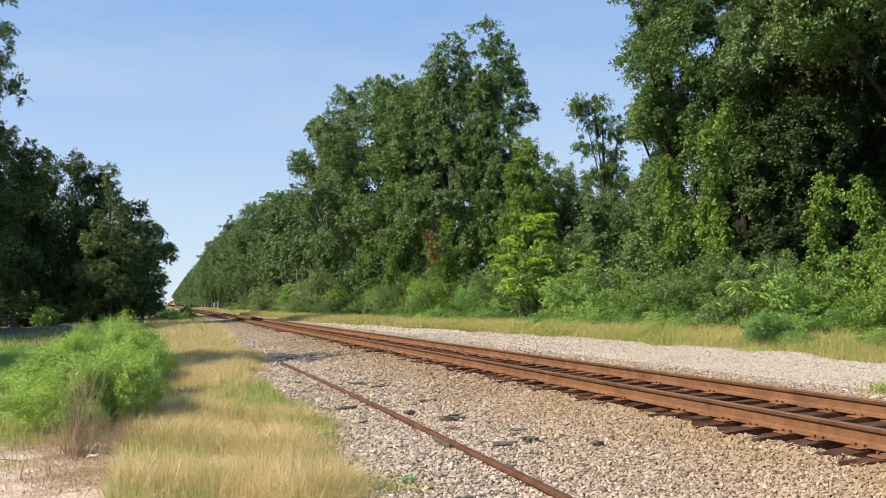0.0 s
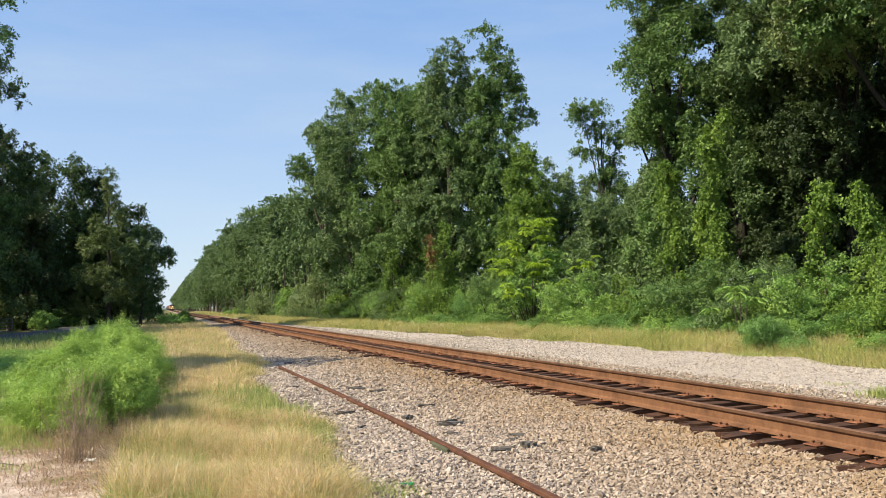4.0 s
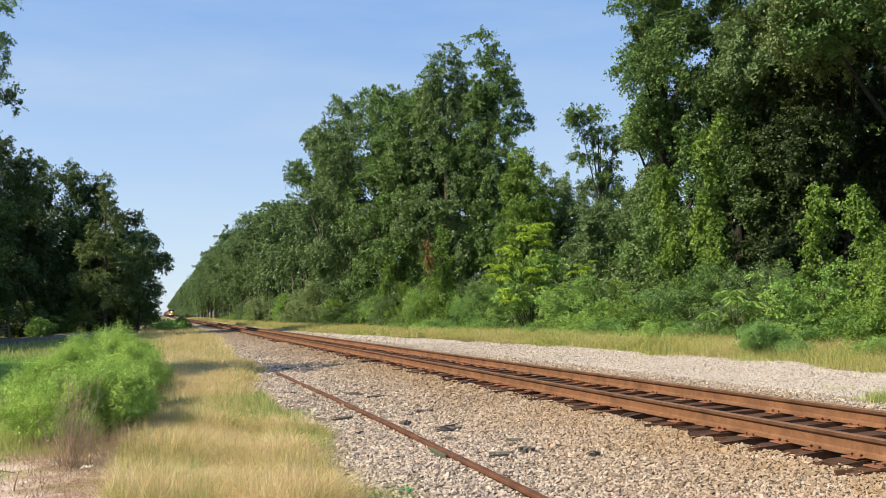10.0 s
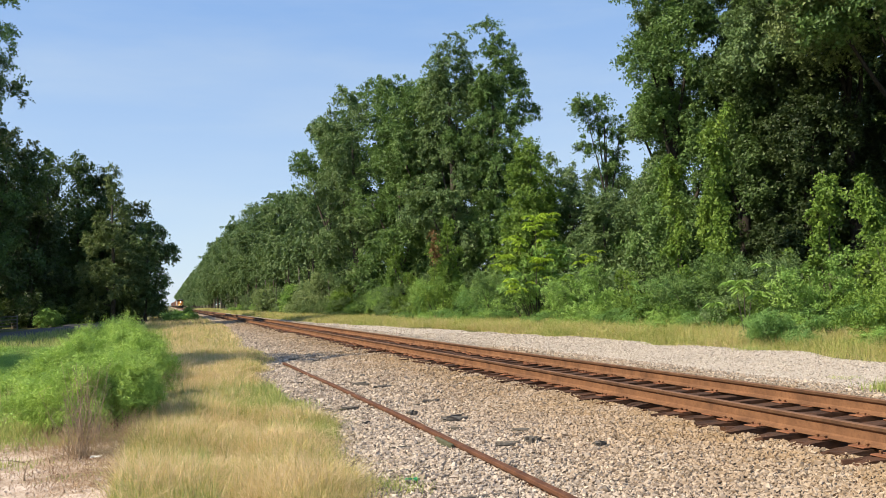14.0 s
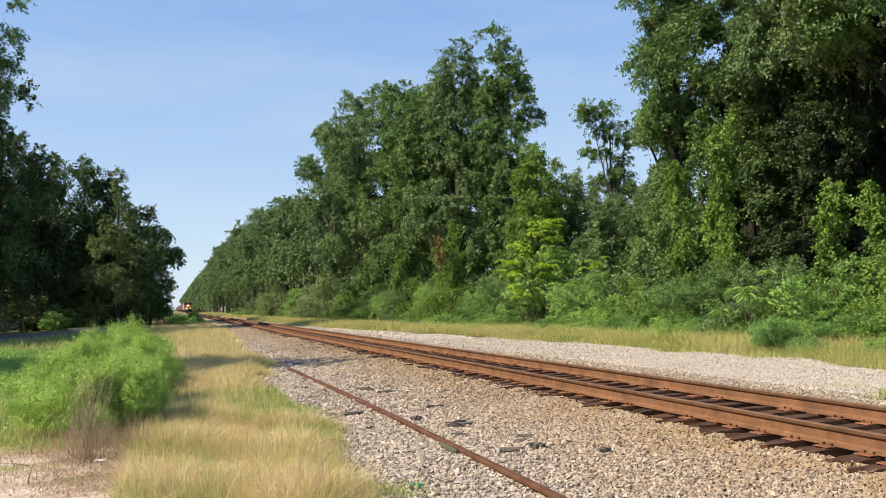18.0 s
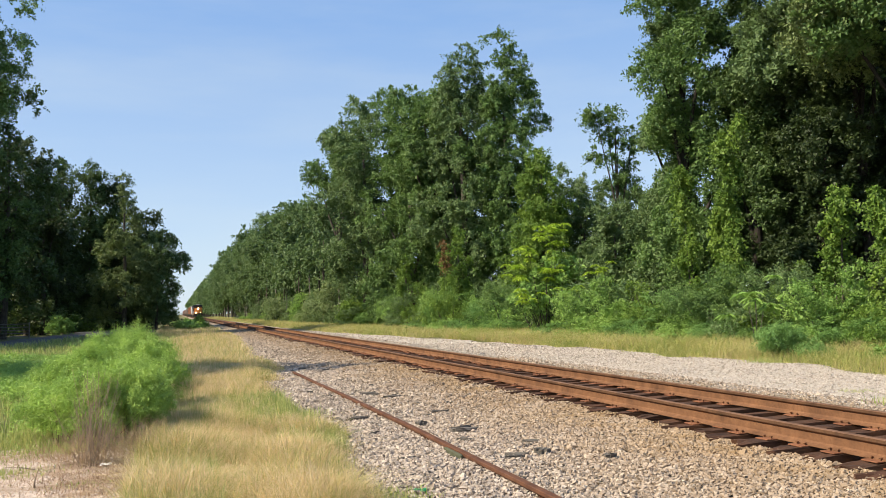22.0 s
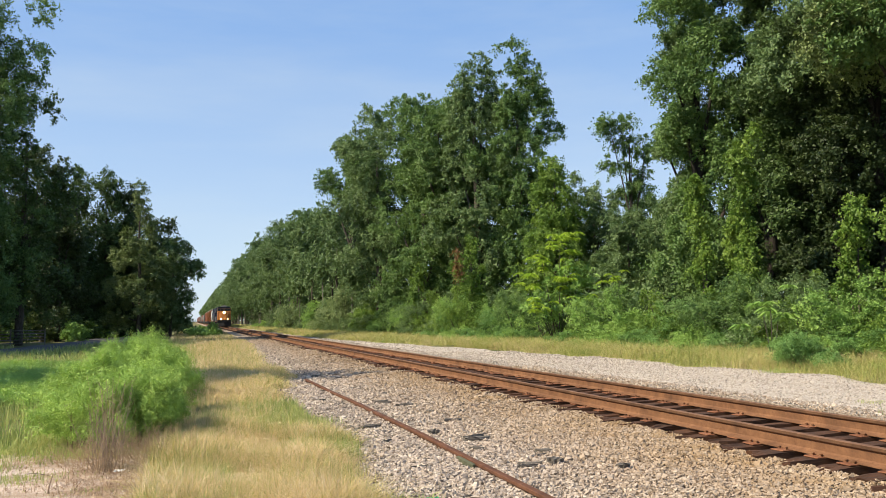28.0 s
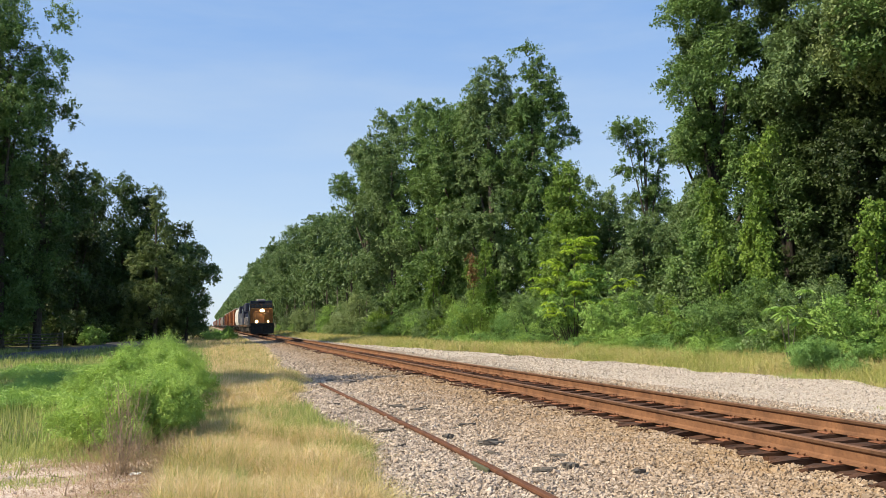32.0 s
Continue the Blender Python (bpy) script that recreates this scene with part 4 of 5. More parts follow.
for i in range(62):
    y = 11 + i * 2.0 if i < 50 else 111 + (i - 50) * 7
    x = np.interp(y, (10, 40, 56, 82, 110, 160), (20.6, 20.6, 18.4, 16.9, 15.8, 14.6)) + rng.uniform(-0.8, 1.4)
    kind_of = int(rng.integers(6))
    one = copy_thing(BUSH[(0, 4, 5, 2, 4, 5)[kind_of] if y > 60 else kind_of], pose(x, y, 0.15, 0, 0, rng.uniform(0, 360)))
    one.scale = (1, 1, float(np.interp(y, (14, 24, 38, 50, 54, 60, 66), (0.55, 0.6, 1.0, 0.95, 1.35, 1.35, 1.0)) * (rng.uniform(0.85, 1.12) if y < 64 else rng.uniform(0.4, 1.5))))
    skirt = y < 58 and copy_thing(BUSH[(0, 1, 3)[i % 3]], pose(x - rng.uniform(1.3, 2.2), y + 0.8, 0.12, 0, 0, rng.uniform(0, 360)))
    if skirt:
        skirt.scale = (0.62, 0.8, float(rng.uniform(0.26, 0.42)))
    if i < 44 and i % 3 != 2:
        if y > 42:
            deep = copy_thing(REAR[i % 2], pose(x + 7.5, y + 2, 0.12, 0, 0, rng.uniform(0, 360)))
            deep.scale = (2.2, 2.2, 1.8)
        back = copy_thing(REAR[i % 2], pose(x + 2.4, y + 0.9, 0.15, 0, 0, rng.uniform(0, 360)))
        back.scale = (1, 1, float(np.interp(y, (14, 24, 38), (0.8, 0.85, 1.0))))
for i in range(13):
    low = copy_thing(REAR[i % 2], pose(-6.4 - 1.95 * i, 112.0 - 1.4 * i + 2.5 * (i % 2), 0.15, 0, 0, 50 * i))
    low.scale = (1.6, 1.6, 1.2)

for i in range(11):
    low = copy_thing(REAR[i % 2], pose(-9.0 - 2.0 * i, 101.0 - 1.7 * i, 0.15, 0, 0, 80 * i))
    low.scale = (1.5, 1.5, 0.9)

# undergrowth with the wood's shade put into its leaf colour
SHADED_BUSH = shrub("shrub", pose(29.5, 30.0, 0.12), 208, mound(208, 2.2, 3.2), M_LEAF_SHADED, "undergrowth with the shade of the wood in its leaf colour", 80, 54, 0.15, G_SCRUB)
SHADED_BUSH.scale = (1.6, 1.6, 1.6)
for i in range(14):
    copy_thing(SHADED_BUSH, pose(26.5 + 3.2 * (i % 3), 12.0 + 2.1 * i, 0.12, 0, 0, 70 * i))

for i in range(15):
    inner = copy_thing(SHADED_BUSH, pose(19.6 + 1.6 * (i % 2), 88.0 + 8.5 * i, 0.12, 0, 0, 110 * i))
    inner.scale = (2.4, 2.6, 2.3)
# the same added under the left row, shade in its colour
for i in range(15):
    base = copy_thing(SHADED_BUSH, pose(-3.6 - 1.75 * i, 108.0 - 0.9 * i + 3.0 * (i % 2), 0.12, 0, 0, 40 * i))
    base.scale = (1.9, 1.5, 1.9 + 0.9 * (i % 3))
# pale low trees where the tall group ends, and along the foot of the long wood
for i, (x, y, r, h) in enumerate(((15.7, 86.0, 2.6, 6.2), (14.6, 93.5, 2.4, 5.0), (15.3, 103.0, 2.6, 4.6), (16.6, 79.0, 2.2, 4.2), (14.2, 121.0, 2.8, 5.2))):
    shrub("shrub", pose(x, y, 0.15), 230 + i, mound(230 + i, r, h) + mound(240 + i, 0.8 * r, 0.75 * h), (M_LEAF_PALE, M_LEAF_PALE, M_SCRUB, M_VINE, M_LEAF_PALE)[i], "pale olive-green low tree before the wood", 230, 70, 0.14, G_SCRUB, 7, spread=0.5)
# creepers hanging down the tall trees
G_VINE = "creepers on the tall trees"
for i, (x, y, z1, r) in enumerate(((22.0, 31.3, 7.8, 0.55), (22.0, 28.2, 9.6, 0.55), (22.4, 30.1, 6.0, 0.5), (22.0, 22.8, 5.7, 0.75), (22.6, 24.9, 3.0, 0.5), (22.0, 20.4, 5.3, 0.85), (19.1, 55.0, 7.3, 1.0), (19.4, 58.5, 6.0, 1.0), (18.0, 66.0, 6.2, 1.1))):
    n = int(z1 / 0.9)
    g = random.Random(300 + i)
    lobes = [(g.uniform(-0.3, 0.3), g.uniform(-0.5, 0.5), 0.6 + k * z1 / n, r * g.uniform(0.3, 0.75), r * g.uniform(0.3, 0.75), 0.6) for k in range(n)]
    shrub("creeper", pose(x, y, 0.15), 310 + i, lobes, M_VINE, "bright green creeper draped over a tree", 14 * n, 110, 0.10, G_VINE, 3, 0.75, "creeper", spread=0.3, hang=0.55)

# lime-green young trees among the scrub
def rosette_arrays(rng, centre, reach, fronds, pairs=9):
    """Arching pinnate leaves spreading from one tip, each with pairs of leaflets."""
    out = []
    a = np.linspace(0, 2 * np.pi, fronds, endpoint=False) + rng.uniform(0, 0.5, fronds)
    for turn in a:
        d = np.array([np.cos(turn), np.sin(turn), 0.0])
        n = np.array([-d[1], d[0], 0.0])
        long = reach * rng.uniform(0.7, 1.15)
        lift = rng.uniform(0.25, 0.6)
        for k in range(pairs):
            q = 0.18 + 0.82 * k / (pairs - 1)
            p = centre + d * long * q + np.array([0, 0, long * (lift * q - 0.75 * q * q)])
            s = 0.36 * reach * (1 - 0.45 * abs(q - 0.5))
            for side in (-1, 1):
                tip = p + side * n * s * 0.85 + d * s * 0.3 + np.array([0, 0, -0.6 * s])
                w = d * s * 0.22 + np.array([0, 0, 0.12 * s])
                out.append((p - w, p + w, tip))
    v = np.array(out).reshape(-1, 3)
    return v, np.arange(len(v)).reshape(-1, 3)


def sumac(m, seed, boughs, mat, label, reach=0.36):
    """A young sumac: thin stems, each ending in rosettes of feathered leaves."""
    rng = np.random.default_rng(seed)
    ob = thing("sumac", m, label, "small tree")
    for x, y, z, n in boughs:
        end = np.array([x, y, z])
        t = np.linspace(0, 1, 5)[:, None]
        line = np.array([0.12 * x, 0.12 * y, -0.05]) * (1 - t) + end * t + np.array([0, 0, 0.5]) * t * (1 - t)
        v, f = tube_arrays(line, np.linspace(0.03, 0.008, 5), 6)
        part("stem", mesh_of("stem", v, f, M_BARK), M_BARK, ob)
        for _ in range(2 * n + 1):
            v, f = rosette_arrays(rng, end + rng.normal(0, 1, 3) * (0.40, 0.4, 0.28), reach * rng.uniform(0.7, 1.2), 9)
            part("leaf_rosette", mesh_of("leaf_rosette", v, f, mat), mat, ob)
    return ob


sumac(pose(19.56, 41.69, 0.18), 320, [(-1.9, 0, 3.6, 3), (-0.9, 0, 4.7, 4), (0.2, 0, 5.9, 4), (0.8, 0.2, 6.3, 3), (0.9, 0.1, 5.2, 3), (-0.1, -0.6, 3.6, 4), (-1.4, -0.4, 2.6, 3), (0.6, -0.7, 2.8, 3)], M_LIME, "lime-green young sumac with long feathered leaves")
sumac(pose(21.1, 39.5, 0.18), 325, [(0.3, -0.2, 3.4, 1), (1.0, -0.5, 3.7, 1)], M_LIME, "lime-green young sumac with long feathered leaves")
sumac(pose(18.6, 23.0, 0.18), 326, [(0.0, 0, 1.95, 2), (-0.3, 0, 1.55, 1), (0.4, 0.1, 1.5, 1)], M_SCRUB, "small broad sumac standing before the scrub", 0.33)
shrub("sumac", pose(20.04, 41.88, 0.18), 321, [(-1.0, 0, 2.4, 1.5, 1.2, 1.2), (0.6, 0, 3.6, 1.3, 1.1, 1.5), (1.2, 0, 1.8, 1.4, 1.2, 1.0)], M_SCRUB, "darker sumac behind the lime-green one", 90, 44, 0.2, "", 5, 0.4, "small tree")
shrub("feathery_bush", pose(16.88, 19.48, 0.18), 323, mound(323, 1.0, 1.4), M_BLUEWEED, "low feathery blue-green bush in the grass", 260, 90, 0.075, "", 7, 0.24, "bush", spread=0.22)
shrub("dry_vine", pose(17.73, 54.24, 0.18), 324, [(0, 0, 6.0, 0.25, 0.25, 0.5), (0.1, 0, 4.9, 0.2, 0.25, 0.5)], M_DRYLEAF, "withered brown creeper on a tree", 22, 26, 0.15, "", 1, 0.6, "creeper", spread=0.35, stem_r=0.008)

# feathery weeds on the left verge
G_WEED = "feathery weeds on the verge"


def plume_weed(m, seed, h, r):
    g = random.Random(seed)
    lobes = [(0, 0, 0.32 * h, r * 0.7, r * 0.7, h * 0.24)]
    for _ in range(24):
        a, d = g.uniform(0, 6.28), 0.85 * r * math.sqrt(g.random())
        s = r * g.uniform(0.14, 0.26)
        lobes.append((d * math.cos(a), d * math.sin(a), h * (0.88 - 0.42 * (d / r) ** 2) * g.uniform(0.8, 1.05), s, s, h * g.uniform(0.10, 0.17)))
    return shrub("feathery_weed", m, seed, lobes, M_WEED, "bright green feathery weed clump", 340, 84, 0.044, G_WEED, 14, 0.17, "weed", M_STEM, spread=0.13, stem_r=0.006, hang=-0.25, hollow=0.3)


WEED = [plume_weed(pose(*p, 0.17), 340 + i, h * 1.1, 0.68) for i, (p, h) in enumerate((((-0.99, 11.4), 0.95), ((-1.5, 11.9), 0.82), ((-0.62, 12.6), 1.02), ((-1.51, 15.2), 1.12)))]
rng = np.random.default_rng(351)
for x, y in ((-0.55, 15.3), (-1.22, 15.8), (-1.7, 15.0), (-0.71, 17.1), (-1.49, 17.3), (-0.81, 18.9), (-1.60, 19.4), (-1.25, 20.9), (-0.5, 21.4), (-0.68, 11.9), (-1.35, 12.6), (-0.4, 14.9)):
    more = copy_thing(WEED[int(rng.integers(4))], pose(x, y, 0.16, 0, 0, rng.uniform(0, 360)))
    more.scale = (1, 1, float(np.interp(y, (12, 17, 21), (1.0, 1.12, 1.3)) * np.interp(x, (-2.2, -1.1), (0.68, 1.0)) * rng.uniform(0.88, 1.12)))
LOW = [shrub("low_weed", pose(-5.2 + 1.3 * i, 19.0 + i, 0.18), 370 + i, mound(370 + i, 0.6, 0.40), (M_WEED, M_SCRUB, M_SCRUB)[i], "low leafy green weeds among the grass", 70, 56, 0.045, "low weeds in the grass", 5, 0.28, "weed", M_STEM, spread=0.18, stem_r=0.005) for i in range(3)]
for i in range(40):
    y = rng.uniform(17.5, 36.0)
    copy_thing(LOW[i % 3], pose(rng.uniform(-0.2 * y - 0.6, -1.0 - 0.06 * y), y, 0.16, 0, 0, rng.uniform(0, 360)))
shrub("low_bush", pose(2.1, 95.0, 0.17), 360, mound(360, 1.5, 1.5), M_SCRUB, "low leafy bush beside the track", 130, 44, 0.16, "", 6)
shrub("low_bush", pose(-10.6, 84.5, 0.17), 362, mound(362, 1.4, 1.9), M_SCRUB, "leafy bush lit by the sun before the shaded trees", 120, 60, 0.15, "", 6)
shrub("low_bush", pose(0.6, 92.0, 0.17), 361, mound(361, 1.4, 1.3), M_SCRUB, "low leafy bush beside the track", 110, 44, 0.16, "", 6)


# ---- small things on the ground ----
def stalks(name, m, seed, n, h, r, mat, label, category, width=0.006, twigs=3):
    """A bunch of dry stalks with side twigs."""
    rng = np.random.default_rng(seed)
    ob = thing(name, m, label, category)
    pieces = []
    for k in range(n):
        b = np.array([*rng.normal(0, r * 0.35, 2), -0.04])
        tip = b + np.array([*rng.normal(0, r * 0.55, 2), h * rng.uniform(0.45, 1.0)])
        t = np.linspace(0, 1, 4)[:, None]
        line = b + (tip - b) * t + rng.normal(0, 0.02, (4, 3)) * t
        pieces.append(tube_arrays(line, np.linspace(width, width * 0.35, 4), 4))
        for _ in range(twigs):
            q = rng.uniform(0.35, 0.95)
            s = b + (tip - b) * q
            e = s + np.array([*rng.normal(0, 0.09, 2), rng.uniform(0.03, 0.14)])
            pieces.append(tube_arrays(np.stack([s, (s + e) / 2 + rng.normal(0, 0.008, 3), e]), (width * 0.45, width * 0.35, width * 0.2), 3))
    quad = join_arrays(pieces)
    part("stalk", mesh_of("stalk", *quad, mat), mat, ob)
    return ob


M_DEAD = plain_material("dead_stalk", (0.50, 0.35, 0.21), 0.9, vary=0.5)
M_DEADGREY = plain_material("grey_stalk", (0.34, 0.255, 0.18), 0.9, vary=0.4)
stalks("dead_weed", pose(-0.95, 10.3, 0.18), 401, 46, 1.15, 0.26, M_DEADGREY, "tall grey dead weed stalks before the green clump", "dead weed", 0.0038, 5)
for i, (x, y, h, r) in enumerate(((-0.8, 10.3, 0.5, 0.5), (-0.5, 10.4, 0.55, 0.48), (-1.15, 10.6, 0.45, 0.42), (-0.33, 10.9, 0.5, 0.42))):
    stalks("dead_weed", pose(x, y, 0.18), 402 + i, 70, h, r, M_DEAD, "low tangle of brown dead weeds", "dead weed", 0.0024, 4)
stalks("twig", pose(-1.4, 9.39, 0.19), 407, 1, 0.44, 0.02, M_DEADGREY, "single bare twig standing in the gravel", "twig", 0.010, 2)


def scrap(name, m, seed, size, mat, label, category):
    """A splintered piece of rotten tie or board, in two or three slivers."""
    g = random.Random(seed)
    ob = thing(name, m, label, category)
    for k in range(g.randint(2, 3)):
        l, w, t = size[0] * g.uniform(0.55, 1.0), size[1] * g.uniform(0.4, 0.7), size[2] * g.uniform(0.6, 1.0)
        bm = boxed(-l / 2, l / 2, -w / 2, w / 2, 0, t)
        bmesh.ops.subdivide_edges(bm, edges=list(bm.edges), cuts=2, use_grid_fill=True)
        for v in bm.verts:
            v.co += Vector((g.uniform(-1, 1) * 0.05 * l, g.uniform(-1, 1) * 0.14 * w, g.uniform(-1, 0.4) * 0.25 * t))
            v.co.y *= 1 - 0.5 * abs(2 * v.co.x / l) ** 3
        p = part("splinter", bm, mat, ob)
        p.matrix_basis = pose(g.uniform(-0.12, 0.12) * size[0], (k - 0.8) * size[1] * 0.5, -0.01, g.uniform(-6, 6), g.uniform(-4, 4), g.uniform(-14, 14))
    return ob


G_SCRAP = "rotten wood along the disused rail"
for i, (x, y, l, w, h, turn) in enumerate(((3.52, 15.4, 0.44, 0.15, 0.11, -12), (2.62, 12.4, 0.45, 0.11, 0.06, 8), (3.29, 11.2, 0.22, 0.15, 0.11, 40), (3.6, 10.3, 0.46, 0.22, 0.10, 4), (3.49, 8.3, 0.38, 0.18, 0.06, -10), (3.83, 8.3, 0.18, 0.15, 0.10, 30),
                                          (3.85, 14.8, 0.6, 0.13, 0.06, 2), (3.88, 12.3, 0.5, 0.11, 0.06, 18), (3.5, 23.4, 0.6, 0.13, 0.06, 5), (3.9, 22.3, 0.5, 0.11, 0.06, 10), (4.3, 7.7, 0.16, 0.13, 0.08, 15), (2.2, 8.0, 0.55, 0.06, 0.03, 12), (2.45, 6.4, 0.9, 0.07, 0.04, 6))):
    tagged(scrap("wood_scrap", pose(x, y, float(level(x, y)) + 0.012, 0, 0, turn), 420 + i, (0.8 * l, 0.75 * w, 0.75 * h), M_OLDTIE, "splintered dark piece of rotten tie on the gravel", "wood scrap"), group=G_SCRAP)
g = random.Random(470)
for i in range(16):
    x, y = g.uniform(2.2, 4.6), g.uniform(8.0, 21.0)
    tagged(scrap("wood_scrap", pose(x, y, float(level(x, y)) + 0.014, 0, 0, g.uniform(-60, 60)), 480 + i, (g.uniform(0.12, 0.26), g.uniform(0.05, 0.09), g.uniform(0.03, 0.05)), M_OLDTIE, "small chip of rotten tie on the gravel", "wood scrap"), group=G_SCRAP)
# joint bar on the disused rail
M_MOSS = plain_material("mossy_rust", (0.095, 0.10, 0.060), 0.9, vary=0.4, scale=20)
bar = thing("joint_bar", pose(2.98, 8.75, 0.17), "mossy iron joint bar on the disused rail", "joint bar")
for s in (-1, 1):
    part("plate", boxed(s * 0.055 - 0.022, s * 0.055 + 0.022, -0.28, 0.28, 0, 0.145, bevel=0.012), M_MOSS, bar)
    for k in (-0.2, -0.07, 0.07, 0.2):
        part("bolt", rod((s * 0.075, k, 0.08), (s * 0.10, k, 0.08), 0.018, sides=6), M_OLDRAIL, bar)
# litter
M_GREENFILM = leaf_material("green_plastic", (0.02, 0.24, 0.10), (0.03, 0.34, 0.15), (0.10, 0.50, 0.26), 0.3, rough=0.3)
M_PAPER = plain_material("white_paper", (0.80, 0.79, 0.76), 0.8, vary=0.08)
for name, x, y, s, mat, text in (("plastic_scrap", 2.11, 7.26, 0.05, M_GREENFILM, "crumpled scrap of green plastic on the gravel"), ("paper_scrap", -0.77, 10.1, 0.05, M_PAPER, "crumpled white paper under the dead weeds")):
    bm = bmesh.new()
    bmesh.ops.create_grid(bm, x_segments=7, y_segments=5, size=0.5)
    g = random.Random(5)
    for v in bm.verts:
        v.co = Vector((v.co.x * 2.2 * s + g.uniform(-0.2, 0.2) * s, v.co.y * 1.5 * s + g.uniform(-0.2, 0.2) * s, g.uniform(0, 0.55) * s))
    bmesh.ops.solidify(bm, geom=list(bm.faces), thickness=0.002)
    ob = thing(name, pose(x, y, float(level(x, y)) + 0.02), text, "litter")
    part("sheet", bm, mat, ob)

# grass tufts in the gravel lot and among the ballast
rng = np.random.default_rng(440)
for i, (x, y, n, r, h) in enumerate(((10.55, 9.6, 700, 0.42, 0.24), (11.3, 11.5, 160, 0.3, 0.10), (15.2, 18.6, 300, 0.5, 0.2), (1.9, 7.1, 420, 0.3, 0.14), (1.9, 13.2, 500, 0.35, 0.2))):
    blades("grass_tuft", 441 + i, rng.normal(x, r * 0.5, n), rng.normal(y, r * 0.5, n), np.full(n, h), 0.009 if x < 5 else 0.014, M_GRASS_G, "small green grass tuft growing in gravel", 0.6)

# gate by the lane
M_GATE = plain_material("weathered_gate_metal", (0.16, 0.155, 0.15), 0.6, 0.4)
gate = thing("field_gate", pose(-13.4, 70.5, 0.2, 0, 0, 12), "low tubular metal gate beside the shaded lane", "gate")
for k in range(5):
    part("bar", rod((-2.4, 0, 0.25 + 0.24 * k), (2.4, 0, 0.25 + 0.24 * k), 0.03, sides=8), M_GATE, gate)
for k in (-2.4, 0.0, 2.4):
    part("post", rod((k, 0, -0.1), (k, 0, 1.35), 0.05, sides=8), M_GATE, gate)

for i, (x, y, n, r, h) in enumerate(((-1.15, 11.2, 700, 0.5, 0.13), (-2.0, 12.2, 900, 0.8, 0.16), (-1.5, 12.6, 900, 0.6, 0.22), (-1.9, 10.1, 600, 0.5, 0.07), (-2.4, 10.9, 500, 0.6, 0.08), (-1.35, 11.7, 500, 0.5, 0.16), (-0.95, 9.3, 90, 0.3, 0.06))):
    blades("grass_tuft", 451 + i, rng.normal(x, r * 0.6, n), rng.normal(y, r * 0.3, n), np.full(n, h), 0.008, M_GRASS_G, "low green and yellow sprigs on bare gravel", 0.7, "grass", 0.04)

M_LITTER = blade_material("dry_litter", [(0.2, (0.20, 0.12, 0.07)), (0.5, (0.36, 0.24, 0.15)), (0.8, (0.52, 0.39, 0.27))], 2.0, 0.1)
x, y = (np.concatenate(q) for q in zip((rng.normal(-0.75, 0.32, 2600), rng.normal(9.5, 0.7, 2600)), (rng.normal(-1.6, 0.7, 900), rng.normal(11.0, 0.35, 900)), (rng.normal(-2.2, 0.8, 700), rng.normal(9.6, 0.3, 700))))
blades("dry_litter", 461, x, y, np.full(len(x), 0.085), 0.007, M_LITTER, "brown dead stems and straw strewn over the bare gravel", 2.6, "straw", 0.03)

# ---- the train ----
M_BLUE = paint_material("dark_blue_paint", (0.018, 0.026, 0.055), amount=0.5)
M_YELLOW = paint_material("yellow_paint", (0.47, 0.190, 0.048), (0.18, 0.08, 0.036), 0.55)
M_BROWN = paint_material("dull_brown_paint", (0.13, 0.065, 0.030), amount=0.5)
M_BLACK = paint_material("black_underframe", (0.022, 0.021, 0.020), rough=0.7)
M_STEEL = plain_material("wheel_steel", (0.14, 0.11, 0.09), 0.6, 0.3)
M_GLASS = plain_material("cab_glass", (0.015, 0.018, 0.022), 0.08, vary=0.1)
M_ORANGE = paint_material("orange_brown_paint", (0.32, 0.13, 0.055), amount=0.5, rough=0.6)
M_RED = paint_material("oxide_red_paint", (0.24, 0.07, 0.04), amount=0.4, rough=0.6)
M_WHITE = paint_material("white_paint", (0.52, 0.51, 0.49), (0.24, 0.20, 0.17), 0.5, 0.55)
M_DUSTY = paint_material("dusty_brown_grey_paint", (0.14, 0.105, 0.085), amount=0.4, rough=0.6)
M_GREY = paint_material("grey_paint", (0.36, 0.34, 0.33), amount=0.4, rough=0.6)
M_LAMP = glow_material("headlight_glow", (1.0, 0.80, 0.46), 8.0)
M_DITCH = glow_material("ditch_light_glow", (1.0, 0.68, 0.28), 6.0)
DECK = 1.25   # above the rail


def wheelset_truck(parent, y, axles, gap, width=1.15):
    """A bogie with its wheels, under a vehicle; parts are in the vehicle's space."""
    n = (len(axles) - 1) / 2
    bm = bmesh.new()
    for s in (-1, 1):
        box(bm, s * width - 0.07, s * width + 0.07, y - n * gap - 0.55, y + n * gap + 0.55, 0.45, 0.85, bevel=0.05)
        for k in axles:
            box(bm, s * (width + 0.04) - 0.08, s * (width + 0.04) + 0.08, y + (k - n) * gap - 0.18, y + (k - n) * gap + 0.18, 0.36, 0.72, bevel=0.04)
    box(bm, -width, width, y - 0.25, y + 0.25, 0.5, 0.9, bevel=0.03)
    frame_ob = part("truck_frame", bm, M_BLACK, parent)
    for k in axles:
        wy = y + (k - n) * gap
        for s in (-1, 1):
            bm = rod((s * 0.70, wy, 0.5), (s * 0.84, wy, 0.5), 0.5, sides=20)
            cyl(bm, (s * 0.66, wy, 0.5), (s * 0.70, wy, 0.5), 0.53, sides=20)
            part("wheel", bm, M_STEEL, frame_ob)


